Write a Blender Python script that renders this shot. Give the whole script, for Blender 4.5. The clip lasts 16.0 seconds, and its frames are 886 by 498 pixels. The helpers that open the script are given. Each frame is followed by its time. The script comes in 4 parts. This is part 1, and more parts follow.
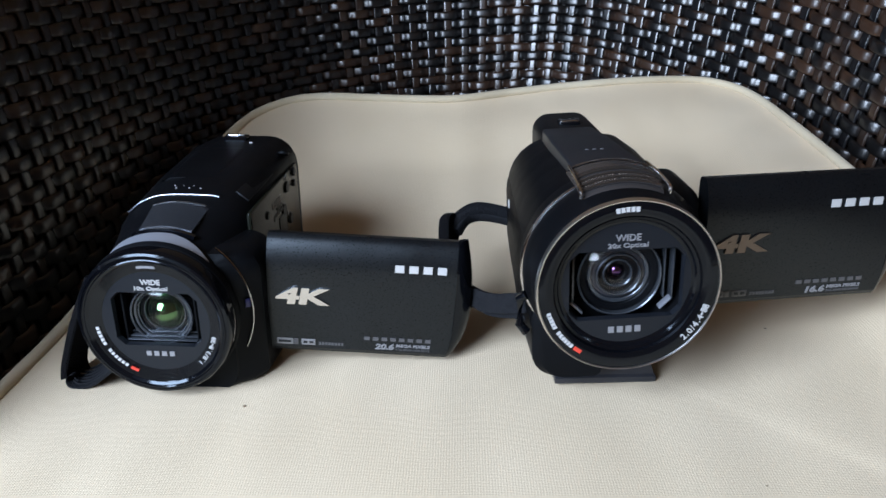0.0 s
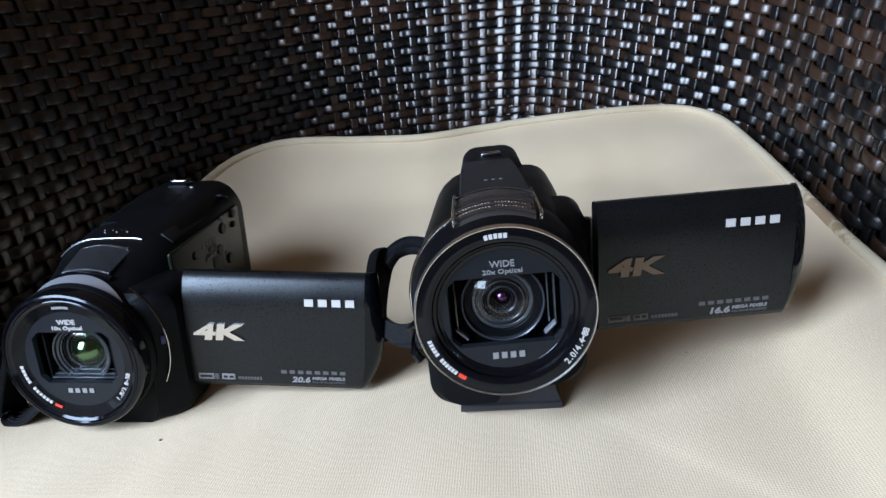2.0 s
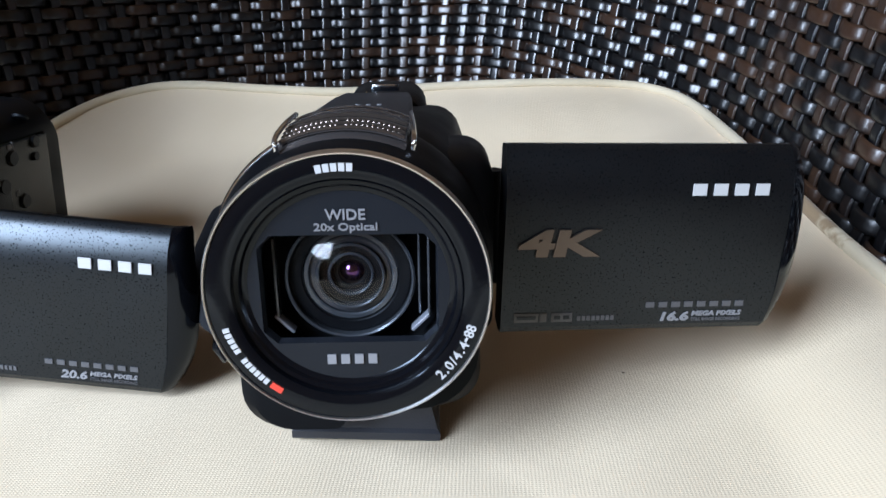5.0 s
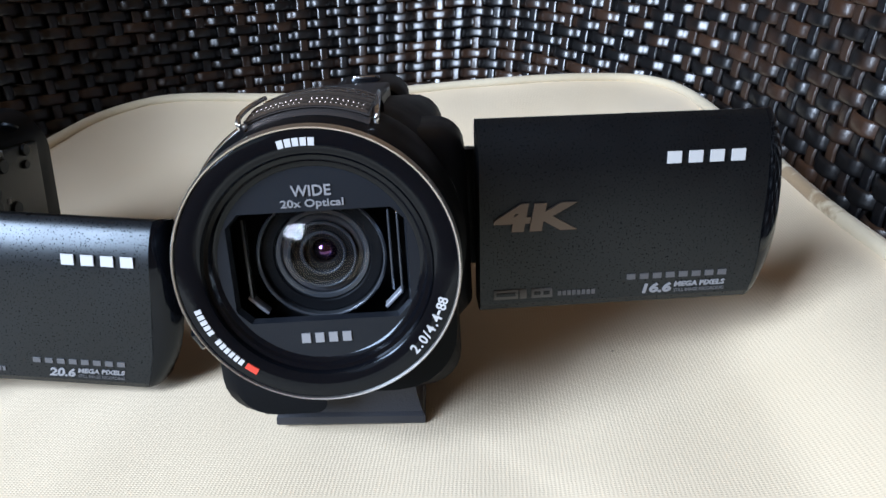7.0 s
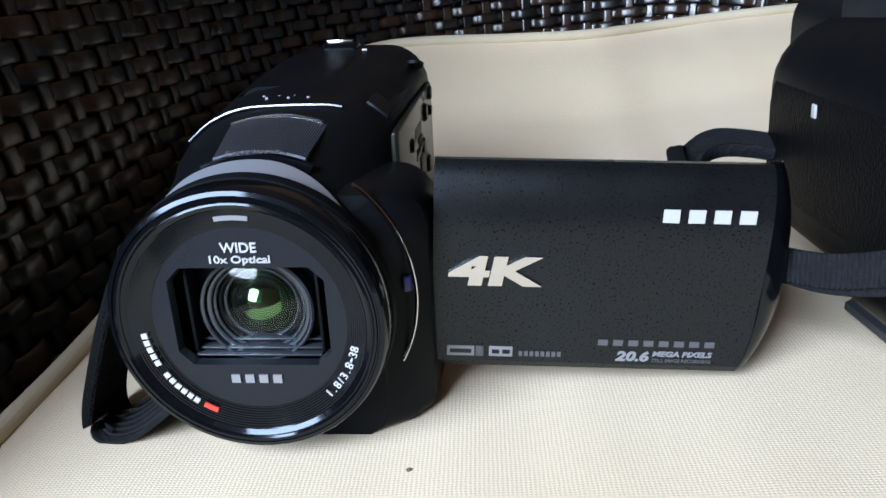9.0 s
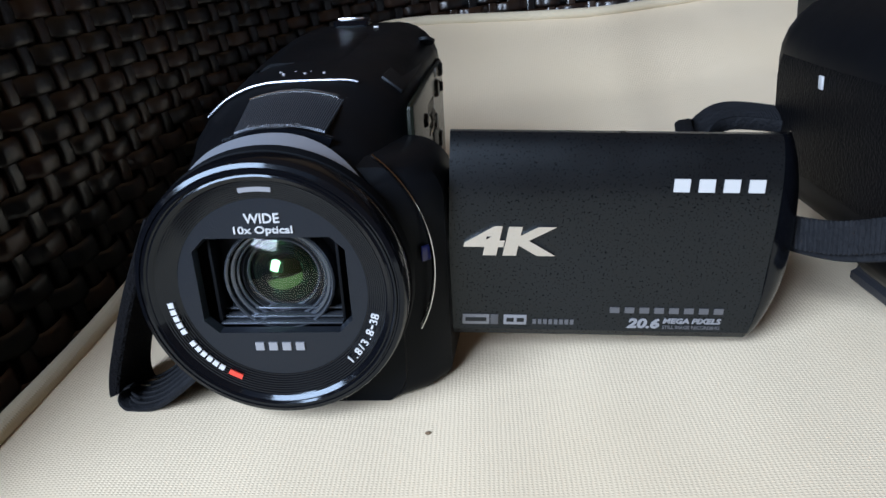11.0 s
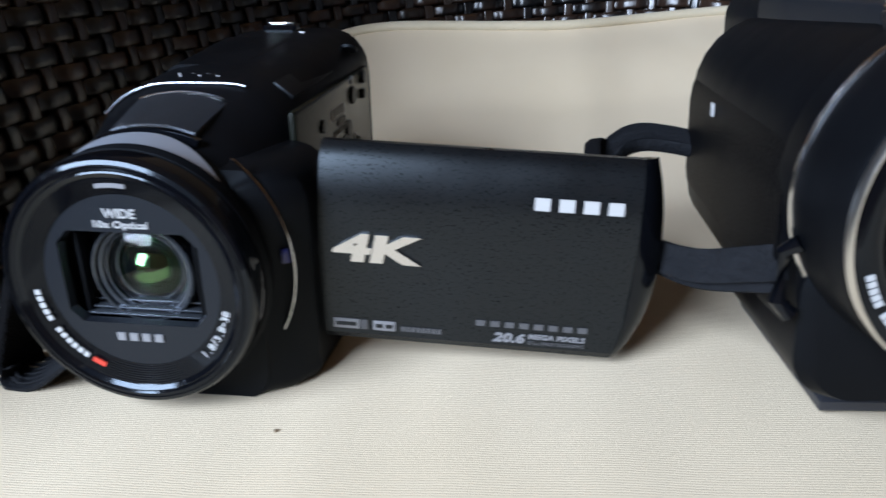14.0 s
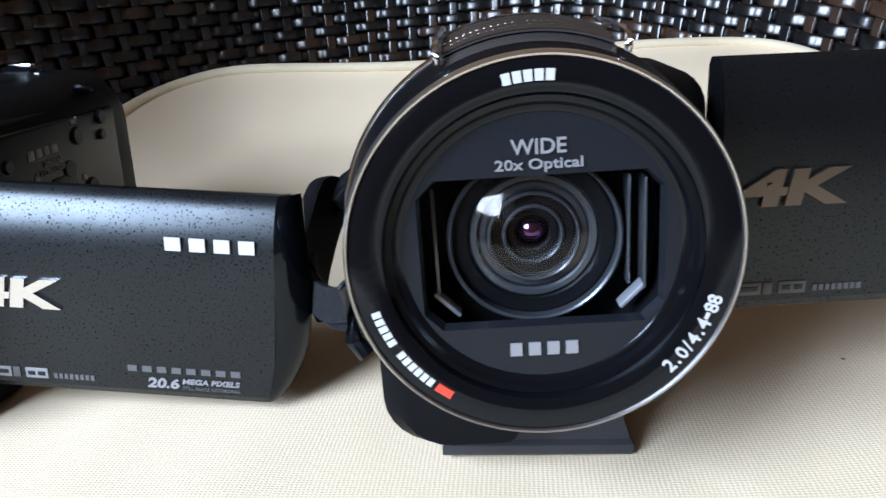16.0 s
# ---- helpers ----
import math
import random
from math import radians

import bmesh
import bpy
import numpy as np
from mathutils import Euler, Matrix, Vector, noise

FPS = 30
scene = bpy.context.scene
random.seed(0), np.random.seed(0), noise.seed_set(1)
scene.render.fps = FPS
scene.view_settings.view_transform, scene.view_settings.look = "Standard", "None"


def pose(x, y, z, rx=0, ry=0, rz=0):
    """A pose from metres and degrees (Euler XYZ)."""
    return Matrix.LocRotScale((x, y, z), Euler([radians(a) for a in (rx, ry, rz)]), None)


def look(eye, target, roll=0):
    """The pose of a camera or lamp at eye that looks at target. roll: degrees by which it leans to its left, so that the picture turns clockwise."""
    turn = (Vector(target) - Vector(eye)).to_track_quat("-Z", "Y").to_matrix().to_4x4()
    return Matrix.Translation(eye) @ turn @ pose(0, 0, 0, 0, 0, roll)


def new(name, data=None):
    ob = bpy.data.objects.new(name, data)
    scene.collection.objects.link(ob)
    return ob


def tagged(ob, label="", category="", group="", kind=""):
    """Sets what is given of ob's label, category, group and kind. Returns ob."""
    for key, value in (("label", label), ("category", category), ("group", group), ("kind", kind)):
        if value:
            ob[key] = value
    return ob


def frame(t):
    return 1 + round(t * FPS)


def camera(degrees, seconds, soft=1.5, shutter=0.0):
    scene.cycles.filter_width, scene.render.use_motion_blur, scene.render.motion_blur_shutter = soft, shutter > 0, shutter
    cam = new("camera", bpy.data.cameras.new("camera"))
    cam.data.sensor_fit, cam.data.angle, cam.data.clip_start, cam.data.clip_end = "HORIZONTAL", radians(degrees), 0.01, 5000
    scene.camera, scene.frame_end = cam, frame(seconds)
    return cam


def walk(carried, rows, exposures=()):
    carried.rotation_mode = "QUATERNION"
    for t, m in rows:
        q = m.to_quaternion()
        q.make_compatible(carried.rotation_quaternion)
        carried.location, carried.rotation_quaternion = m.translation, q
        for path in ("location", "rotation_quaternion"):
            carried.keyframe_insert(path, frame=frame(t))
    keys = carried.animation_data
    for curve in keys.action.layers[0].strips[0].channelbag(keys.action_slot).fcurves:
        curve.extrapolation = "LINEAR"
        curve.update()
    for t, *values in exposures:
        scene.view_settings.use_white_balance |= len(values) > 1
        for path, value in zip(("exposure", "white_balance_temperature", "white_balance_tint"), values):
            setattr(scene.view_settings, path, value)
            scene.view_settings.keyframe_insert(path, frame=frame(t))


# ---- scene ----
cam = camera(60.2, 16.0, 1.5, 0.5)
PATH = [
    (0, (0.005, -0.006, 0.159), (-0.032, 1.845, -0.597), 0.2),
    (0.5, (0.023, -0.007, 0.159), (-0.063, 1.85, -0.58), -0.0),
    (1, (0.043, -0.008, 0.158), (-0.099, 1.858, -0.549), -1.1),
    (1.5, (0.059, -0.01, 0.158), (-0.087, 1.87, -0.509), -2.4),
    (2, (0.065, -0.011, 0.157), (-0.111, 1.871, -0.498), -3.2),
    (2.5, (0.066, -0.011, 0.156), (-0.136, 1.867, -0.502), -3.4),
    (3, (0.07, -0.012, 0.155), (-0.119, 1.868, -0.5), -3.2),
    (3.5, (0.07, 0.001, 0.152), (0.028, 1.911, -0.442), -2.6),
    (4, (0.069, 0.023, 0.146), (-0.012, 1.929, -0.456), -0.9),
    (4.5, (0.082, 0.069, 0.125), (0.046, 1.967, -0.505), 2.7),
    (4.7, (0.085, 0.076, 0.118), (0.037, 1.966, -0.534), 2.8),
    (7, (0.099, 0.074, 0.105), (-0.007, 1.974, -0.511), -0.4),
    (7.5, (0.087, 0.077, 0.102), (0.007, 1.978, -0.514), -0.1),
    (8, (0.03, 0.086, 0.101), (0.007, 1.99, -0.509), 1.1),
    (8.5, (-0.029, 0.105, 0.095), (-0.03, 2.013, -0.506), 0.5),
    (9, (-0.06, 0.108, 0.093), (-0.162, 1.972, -0.623), -2.4),
    (11.5, (-0.063, 0.102, 0.092), (-0.168, 1.95, -0.665), -3.1),
    (12, (-0.062, 0.105, 0.092), (-0.143, 1.958, -0.657), -2.8),
    (12.5, (-0.059, 0.102, 0.095), (-0.128, 1.956, -0.653), -2.5),
    (13, (-0.058, 0.102, 0.098), (-0.134, 1.956, -0.648), -2.4),
    (13.5, (-0.053, 0.1, 0.096), (-0.164, 1.953, -0.647), -2.6),
    (14, (-0.023, 0.102, 0.094), (-0.219, 1.946, -0.657), -0.6),
    (14.5, (-0.001, 0.114, 0.092), (-0.21, 1.974, -0.614), -0.5),
    (15, (0.026, 0.119, 0.092), (-0.164, 1.998, -0.565), -0.6),
    (15.5, (0.047, 0.117, 0.09), (-0.135, 2.0, -0.559), -1.1),
    (16, (0.058, 0.115, 0.09), (-0.121, 1.999, -0.557), -1.2),
]
walk(cam, [(t, look(eye, target, roll)) for t, eye, target, roll in PATH],
     [(0, -0.06), (1, 0.0), (4, 0.02), (4.5, 0.2), (7, 0.3), (8.5, 0.36), (9, 0.2), (11.5, -0.04), (14, 0.0), (15, 0.15), (15.5, 0.35), (16, 0.5)])

# ---- light ----
world = bpy.data.worlds.new("world")
scene.world = world
world.use_nodes = True
wn, wl = world.node_tree.nodes, world.node_tree.links
sky = wn.new("ShaderNodeTexSky")
sky.sky_type, sky.sun_disc = "NISHITA", False
sky.sun_elevation, sky.sun_rotation = radians(38), radians(215)
wn["Background"].inputs["Strength"].default_value = 0.05
wl.new(sky.outputs[0], wn["Background"].inputs["Color"])


def window_light(name, m, sx, sy, watts, colour):
    lamp = bpy.data.lights.new(name, "AREA")
    lamp.shape, lamp.size, lamp.size_y = "RECTANGLE", sx, sy
    lamp.energy, lamp.color = watts, colour
    ob = new(name, lamp)
    ob.matrix_world = m
    return ob


# daylight standing in the wide low window of the room
window_light("window_light", look((-0.60, -0.44, 0.49), (-0.14, 0.20, 0.02)), 0.56, 0.62, 33, (0.635, 0.775, 1.0))


# ---- materials ----
def material(name, base, rough=0.5, metal=0.0, spec=0.5, vary=0.0, vary_scale=60.0, grain=0.0, grain_scale=900.0, coat=0.0, tint=(1, 1, 1),
             rough_vary=0.0, stretch=(1, 1, 1), pits=False):
    """Principled surface; vary: blotches in the base, grain: fine relief in mm, tint: colour of the gloss."""
    m = bpy.data.materials.new(name)
    m.use_nodes = True
    n, l = m.node_tree.nodes, m.node_tree.links
    p = n["Principled BSDF"]
    p.inputs["Base Color"].default_value = (*base, 1)
    p.inputs["Roughness"].default_value = rough
    p.inputs["Metallic"].default_value = metal
    p.inputs["Specular IOR Level"].default_value = spec
    p.inputs["Specular Tint"].default_value = (*tint, 1)
    p.inputs["Coat Weight"].default_value = coat
    p.inputs["Coat Roughness"].default_value = 0.08
    tc = n.new("ShaderNodeTexCoord")
    mp = n.new("ShaderNodeMapping")
    mp.inputs["Scale"].default_value = stretch
    l.new(tc.outputs["Object"], mp.inputs["Vector"])
    if vary or rough_vary:
        t = n.new("ShaderNodeTexNoise")
        t.inputs["Scale"].default_value, t.inputs["Detail"].default_value = vary_scale, 5
        l.new(mp.outputs[0], t.inputs["Vector"])
        if vary:
            mix = n.new("ShaderNodeMix")
            mix.data_type = "RGBA"
            mix.inputs["A"].default_value = (*[c * (1 - vary) for c in base], 1)
            mix.inputs["B"].default_value = (*[min(1, c * (1 + vary)) for c in base], 1)
            l.new(t.outputs["Fac"], mix.inputs["Factor"])
            l.new(mix.outputs["Result"], p.inputs["Base Color"])
        if rough_vary:
            mr = n.new("ShaderNodeMapRange")
            mr.inputs["From Min"].default_value, mr.inputs["From Max"].default_value = 0.3, 0.7
            mr.inputs["To Min"].default_value, mr.inputs["To Max"].default_value = rough - rough_vary, rough + rough_vary
            l.new(t.outputs["Fac"], mr.inputs["Value"])
            l.new(mr.outputs[0], p.inputs["Roughness"])
    if grain:
        t = n.new("ShaderNodeTexNoise")
        t.inputs["Scale"].default_value, t.inputs["Detail"].default_value = grain_scale, 3
        l.new(tc.outputs["Object"], t.inputs["Vector"])
        b = n.new("ShaderNodeBump")
        b.inputs["Distance"].default_value = grain * 0.001
        height = t.outputs["Fac"]
        if pits:
            dent = n.new("ShaderNodeMapRange")
            dent.inputs["From Min"].default_value, dent.inputs["From Max"].default_value = 0.345, 0.41
            l.new(height, dent.inputs["Value"])
            height = dent.outputs[0]
            dull = n.new("ShaderNodeMapRange")
            dull.inputs["To Min"].default_value, dull.inputs["To Max"].default_value = 0.04, spec
            l.new(height, dull.inputs["Value"])
            l.new(dull.outputs[0], p.inputs["Specular IOR Level"])
        l.new(height, b.inputs["Height"])
        l.new(b.outputs[0], p.inputs["Normal"])
    return m


def math_node(n, l, op, a, b=None):
    k = n.new("ShaderNodeMath")
    k.operation = op
    for i, v in ((0, a), (1, b)):
        if v is None:
            continue
        if isinstance(v, (int, float)):
            k.inputs[i].default_value = v
        else:
            l.new(v, k.inputs[i])
    return k.outputs[0]


def fabric(name, light, dark, thread, stain=None):
    """Woven canvas: two crossed sets of threads as relief, with soft stains."""
    m = material(name, light, 0.92, spec=0.15)
    n, l = m.node_tree.nodes, m.node_tree.links
    p = n["Principled BSDF"]
    p.inputs["Sheen Weight"].default_value = 0.12
    tc = n["Texture Coordinate"]
    sep = n.new("ShaderNodeSeparateXYZ")
    wob = n.new("ShaderNodeTexNoise")
    wob.inputs["Scale"].default_value, wob.inputs["Detail"].default_value = 420, 3
    l.new(tc.outputs["Object"], wob.inputs["Vector"])
    bend = n.new("ShaderNodeVectorMath")
    bend.operation = "MULTIPLY_ADD"
    l.new(wob.outputs["Color"], bend.inputs[0])
    bend.inputs[1].default_value = (0.0005, 0.0005, 0.0005)
    l.new(tc.outputs["Object"], bend.inputs[2])
    l.new(bend.outputs[0], sep.inputs[0])
    sx = math_node(n, l, "SINE", math_node(n, l, "MULTIPLY", sep.outputs[0], 2 * math.pi / thread))
    sy = math_node(n, l, "SINE", math_node(n, l, "MULTIPLY", sep.outputs[1], 2 * math.pi / (thread * 0.8)))
    cross = math_node(n, l, "MULTIPLY", sx, sy)
    weave = math_node(n, l, "ADD", math_node(n, l, "MULTIPLY", cross, 0.35), math_node(n, l, "MULTIPLY", math_node(n, l, "ADD", sx, sy), 0.4))
    fine = n.new("ShaderNodeTexNoise")
    fine.inputs["Scale"].default_value, fine.inputs["Detail"].default_value = 1400, 3
    l.new(tc.outputs["Object"], fine.inputs["Vector"])
    big = n.new("ShaderNodeTexNoise")
    big.inputs["Scale"].default_value, big.inputs["Detail"].default_value = 14, 6
    l.new(tc.outputs["Object"], big.inputs["Vector"])
    height = math_node(n, l, "ADD", weave, math_node(n, l, "MULTIPLY", fine.outputs["Fac"], 1.2))
    b = n.new("ShaderNodeBump")
    b.inputs["Distance"].default_value, b.inputs["Strength"].default_value = 0.00009, 0.48
    l.new(height, b.inputs["Height"])
    l.new(b.outputs[0], p.inputs["Normal"])
    mix = n.new("ShaderNodeMix")
    mix.data_type = "RGBA"
    mix.inputs["A"].default_value, mix.inputs["B"].default_value = (*dark, 1), (*light, 1)
    fac = math_node(n, l, "ADD", math_node(n, l, "MULTIPLY", weave, 0.025), math_node(n, l, "MULTIPLY", big.outputs["Fac"], 1.2))
    l.new(fac, mix.inputs["Factor"])
    l.new(mix.outputs["Result"], p.inputs["Base Color"])
    if stain:
        # brown rub marks round one place of the cloth
        far = n.new("ShaderNodeVectorMath")
        far.operation = "DISTANCE"
        l.new(tc.outputs["Object"], far.inputs[0])
        far.inputs[1].default_value = stain[:3]
        rub = n.new("ShaderNodeTexNoise")
        rub.inputs["Scale"].default_value, rub.inputs["Detail"].default_value = 190, 5
        l.new(tc.outputs["Object"], rub.inputs["Vector"])
        near = math_node(n, l, "SUBTRACT", 1.0, math_node(n, l, "DIVIDE", far.outputs["Value"], stain[3]))
        amount = math_node(n, l, "MULTIPLY", math_node(n, l, "SUBTRACT", math_node(n, l, "ADD", math_node(n, l, "MULTIPLY", near, 0.55), rub.outputs["Fac"]), 0.62), 3.0)
        amount = math_node(n, l, "MINIMUM", math_node(n, l, "MAXIMUM", amount, 0.0), 0.75)
        inside = math_node(n, l, "MULTIPLY", amount, math_node(n, l, "GREATER_THAN", near, 0.0))
        tint = n.new("ShaderNodeMix")
        tint.data_type = "RGBA"
        l.new(inside, tint.inputs["Factor"])
        l.new(mix.outputs["Result"], tint.inputs["A"])
        tint.inputs["B"].default_value = (0.20, 0.115, 0.05, 1)
        l.new(tint.outputs["Result"], p.inputs["Base Color"])
    return m


def strand_material(name, dark, brown, streak, rough):
    """Synthetic rattan: glossy extruded strand, dark with brown lengths, fine lines along it."""
    m = material(name, dark, rough, spec=0.85)
    n, l = m.node_tree.nodes, m.node_tree.links
    p = n["Principled BSDF"]
    tc = n["Texture Coordinate"]
    info = n.new("ShaderNodeObjectInfo")
    shift = n.new("ShaderNodeVectorMath")
    shift.operation = "MULTIPLY_ADD"
    l.new(tc.outputs["Object"], shift.inputs[0])
    shift.inputs[1].default_value = (1, 1, 1)
    comb = n.new("ShaderNodeCombineXYZ")
    l.new(math_node(n, l, "MULTIPLY", info.outputs["Random"], 37.0), comb.inputs[0])
    l.new(comb.outputs[0], shift.inputs[2])
    t = n.new("ShaderNodeTexNoise")
    t.inputs["Scale"].default_value, t.inputs["Detail"].default_value = streak, 4
    l.new(shift.outputs[0], t.inputs["Vector"])
    ramp = n.new("ShaderNodeValToRGB")
    ramp.color_ramp.elements[0].position, ramp.color_ramp.elements[1].position = 0.47, 0.61
    ramp.color_ramp.elements[0].color, ramp.color_ramp.elements[1].color = (*dark, 1), (*brown, 1)
    l.new(math_node(n, l, "ADD", t.outputs["Fac"], math_node(n, l, "MULTIPLY", math_node(n, l, "SUBTRACT", info.outputs["Random"], 0.5), 0.42)), ramp.inputs[0])
    l.new(ramp.outputs[0], p.inputs["Base Color"])
    f = n.new("ShaderNodeTexNoise")
    f.inputs["Scale"].default_value, f.inputs["Detail"].default_value = 500, 3
    l.new(tc.outputs["Object"], f.inputs["Vector"])
    b = n.new("ShaderNodeBump")
    b.inputs["Distance"].default_value = 0.00012
    l.new(f.outputs["Fac"], b.inputs["Height"])
    l.new(b.outputs[0], p.inputs["Normal"])
    return m


M_CANVAS = fabric("cream_canvas", (0.72, 0.595, 0.43), (0.62, 0.495, 0.335), 0.00095)
M_PIPING = fabric("cream_piping", (0.70, 0.61, 0.455), (0.44, 0.35, 0.22), 0.0010, (0.229, 0.385, 0.033, 0.045))
M_WEAVER = strand_material("rattan_weaver", (0.0035, 0.0034, 0.0038), (0.038, 0.0185, 0.0105), 22, 0.31)
M_STAKE = strand_material("rattan_stake", (0.0045, 0.0045, 0.0055), (0.034, 0.0185, 0.0115), 16, 0.28)
M_BLACK = material("black_satin_plastic", (0.0030, 0.0032, 0.0040), 0.45, spec=0.12, tint=(0.8, 0.9, 1.0), vary=0.25, grain=0.005, grain_scale=2200, rough_vary=0.06)
M_MATT = material("black_matt_plastic", (0.0038, 0.004, 0.0048), 0.46, spec=0.28, tint=(0.8, 0.9, 1.0), vary=0.25, grain=0.08, grain_scale=1800)
M_LEATHER = material("black_grained_leatherette", (0.003, 0.003, 0.0035), 0.44, spec=0.06, vary=0.3, grain=0.30, grain_scale=1100)
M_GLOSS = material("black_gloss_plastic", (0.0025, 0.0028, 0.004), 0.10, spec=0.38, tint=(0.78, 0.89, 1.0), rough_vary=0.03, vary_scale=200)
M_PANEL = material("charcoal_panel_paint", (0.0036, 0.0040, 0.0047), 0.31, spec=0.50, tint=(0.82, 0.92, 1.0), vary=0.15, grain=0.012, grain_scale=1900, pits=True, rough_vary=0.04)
M_SIDE = material("grey_metallic_side", (0.0068, 0.0082, 0.0058), 0.26, spec=0.18, vary=0.12, grain=0.03, grain_scale=2500)
M_GREY = material("grey_plastic_face", (0.0070, 0.0084, 0.0115), 0.36, spec=0.36, tint=(0.85, 0.93, 1.0), vary=0.1, grain=0.06, grain_scale=2400)
M_SILVER = material("brushed_silver_band", (0.46, 0.49, 0.56), 0.42, metal=0.75, vary=0.08, grain=0.04, grain_scale=1500)
M_CHROME = material("chrome", (0.74, 0.74, 0.75), 0.16, metal=1.0, rough_vary=0.05, vary_scale=300)
M_RIM_DARK = material("dark_satin_metal", (0.30, 0.32, 0.36), 0.34, metal=1.0, vary=0.08)
M_RIM = material("champagne_satin_metal", (0.80, 0.78, 0.75), 0.30, metal=1.0, vary=0.05)
M_MIC = material("black_mesh", (0.055, 0.062, 0.075), 0.42, metal=0.6, vary=0.2, grain=0.15, grain_scale=1600)
M_WHITE = material("white_print", (0.45, 0.45, 0.45), 0.4, vary=0.05)
M_GREYPRINT = material("grey_print", (0.20, 0.20, 0.21), 0.45, vary=0.08)
M_DIMPRINT = material("dim_grey_print", (0.075, 0.075, 0.08), 0.45, vary=0.08)
M_SIDEPRINT = material("pale_grey_print", (0.13, 0.13, 0.13), 0.5, vary=0.08)
M_RED = material("red_print", (0.62, 0.05, 0.03), 0.4, vary=0.05)
M_BLUE = material("blue_badge", (0.012, 0.016, 0.09), 0.3, vary=0.1)
M_WEB = material("black_webbing", (0.0075, 0.0083, 0.0105), 0.75, spec=0.16, vary=0.3, vary_scale=300, grain=0.6, grain_scale=700)
M_FUZZ = material("black_velcro", (0.005, 0.005, 0.006), 0.98, spec=0.1, vary=0.5, vary_scale=900, grain=0.9, grain_scale=1500)
M_LENSRING = material("dark_lens_ring", (0.09, 0.102, 0.12), 0.24, metal=0.7, vary=0.1)
M_BRONZE = material("dark_bronze_metal", (0.16, 0.13, 0.11), 0.3, metal=0.9, vary=0.1)
M_CRUMB = material("brown_crumb", (0.14, 0.09, 0.05), 0.9, vary=0.4, vary_scale=2000)
M_SMOKE = material("smoked_bronze_gloss", (0.055, 0.049, 0.048), 0.20, metal=0.4, vary=0.1, rough_vary=0.04)
M_TOP = material("dark_blue_grey_satin_panel", (0.010, 0.0115, 0.0150), 0.42, spec=0.5, vary=0.12, grain=0.03, grain_scale=2400)
M_PLATE = material("dark_grey_moulded_plate", (0.019, 0.021, 0.027), 0.36, vary=0.15, grain=0.08, grain_scale=1500)
# tones of the unseen room, set to bounce warm light into the shadows
M_WALL = material("warm_bounce_wall", (0.50, 0.345, 0.20), 0.9, spec=0.2, vary=0.08, vary_scale=6, grain=0.3, grain_scale=300)
M_CEIL = material("warm_bounce_ceiling", (0.60, 0.44, 0.29), 0.9, spec=0.2, vary=0.04, vary_scale=5, grain=0.2, grain_scale=300)
M_FLOOR = material("warm_bounce_floor", (0.26, 0.15, 0.085), 0.5, vary=0.25, vary_scale=9, grain=0.3, grain_scale=250)


def lens_glass(name, tint, rough=0.02):
    """Coated front element: deep dark glass with a coloured gloss."""
    m = material(name, (0.002, 0.002, 0.003), rough, spec=0.9)
    n, l = m.node_tree.nodes, m.node_tree.links
    p = n["Principled BSDF"]
    p.inputs["Specular Tint"].default_value = (*tint, 1)
    p.inputs["IOR"].default_value = 2.0
    p.inputs["Coat Weight"].default_value = 0.12
    p.inputs["Coat Tint"].default_value = (*tint, 1)
    p.inputs["Coat Roughness"].default_value = 0.02
    return m


M_GLASS_GREEN = lens_glass("green_coated_lens", (0.45, 1.0, 0.40))
M_GLASS_VIOLET = lens_glass("violet_coated_lens", (0.75, 0.35, 1.0))
M_CLEAR = bpy.data.materials.new("coated_front_glass")
M_CLEAR.use_nodes = True
_n, _l = M_CLEAR.node_tree.nodes, M_CLEAR.node_tree.links
_n.remove(_n["Principled BSDF"])
_clear, _shine, _mix = _n.new("ShaderNodeBsdfTransparent"), _n.new("ShaderNodeBsdfGlossy"), _n.new("ShaderNodeMixShader")
_shine.inputs["Roughness"].default_value = 0.015
_mix.inputs[0].default_value = 0.035
_l.new(_clear.outputs[0], _mix.inputs[1])
_l.new(_shine.outputs[0], _mix.inputs[2])
_l.new(_mix.outputs[0], _n["Material Output"].inputs["Surface"])


# ---- mesh helpers ----
def part(name, bm, mat, parent, label="", angle=35):
    """One mesh object from a bmesh, under a thing or a part."""
    me = bpy.data.meshes.new(name)
    bmesh.ops.recalc_face_normals(bm, faces=bm.faces)
    bm.to_mesh(me)
    bm.free()
    for f in me.polygons:
        f.use_smooth = True
    me.set_sharp_from_angle(angle=radians(angle))
    me.materials.append(mat)
    ob = new(name, me)
    ob.parent = parent
    return tagged(ob, label)


def thing(name, m, label, category, group=""):
    ob = new(name)
    ob.empty_display_size = 0.02
    ob.matrix_world = m
    return tagged(ob, label, category, group)


def loft(sections, cap=True, closed=True, bm=None):
    bm = bm or bmesh.new()
    rings = [[bm.verts.new(p) for p in s] for s in sections]
    for a, b in zip(rings, rings[1:]):
        n = len(a)
        for i in range(n if closed else n - 1):
            bm.faces.new((a[i], a[(i + 1) % n], b[(i + 1) % n], b[i]))
    if cap and closed:
        bm.faces.new(rings[0][::-1])
        bm.faces.new(rings[-1])
    return bm


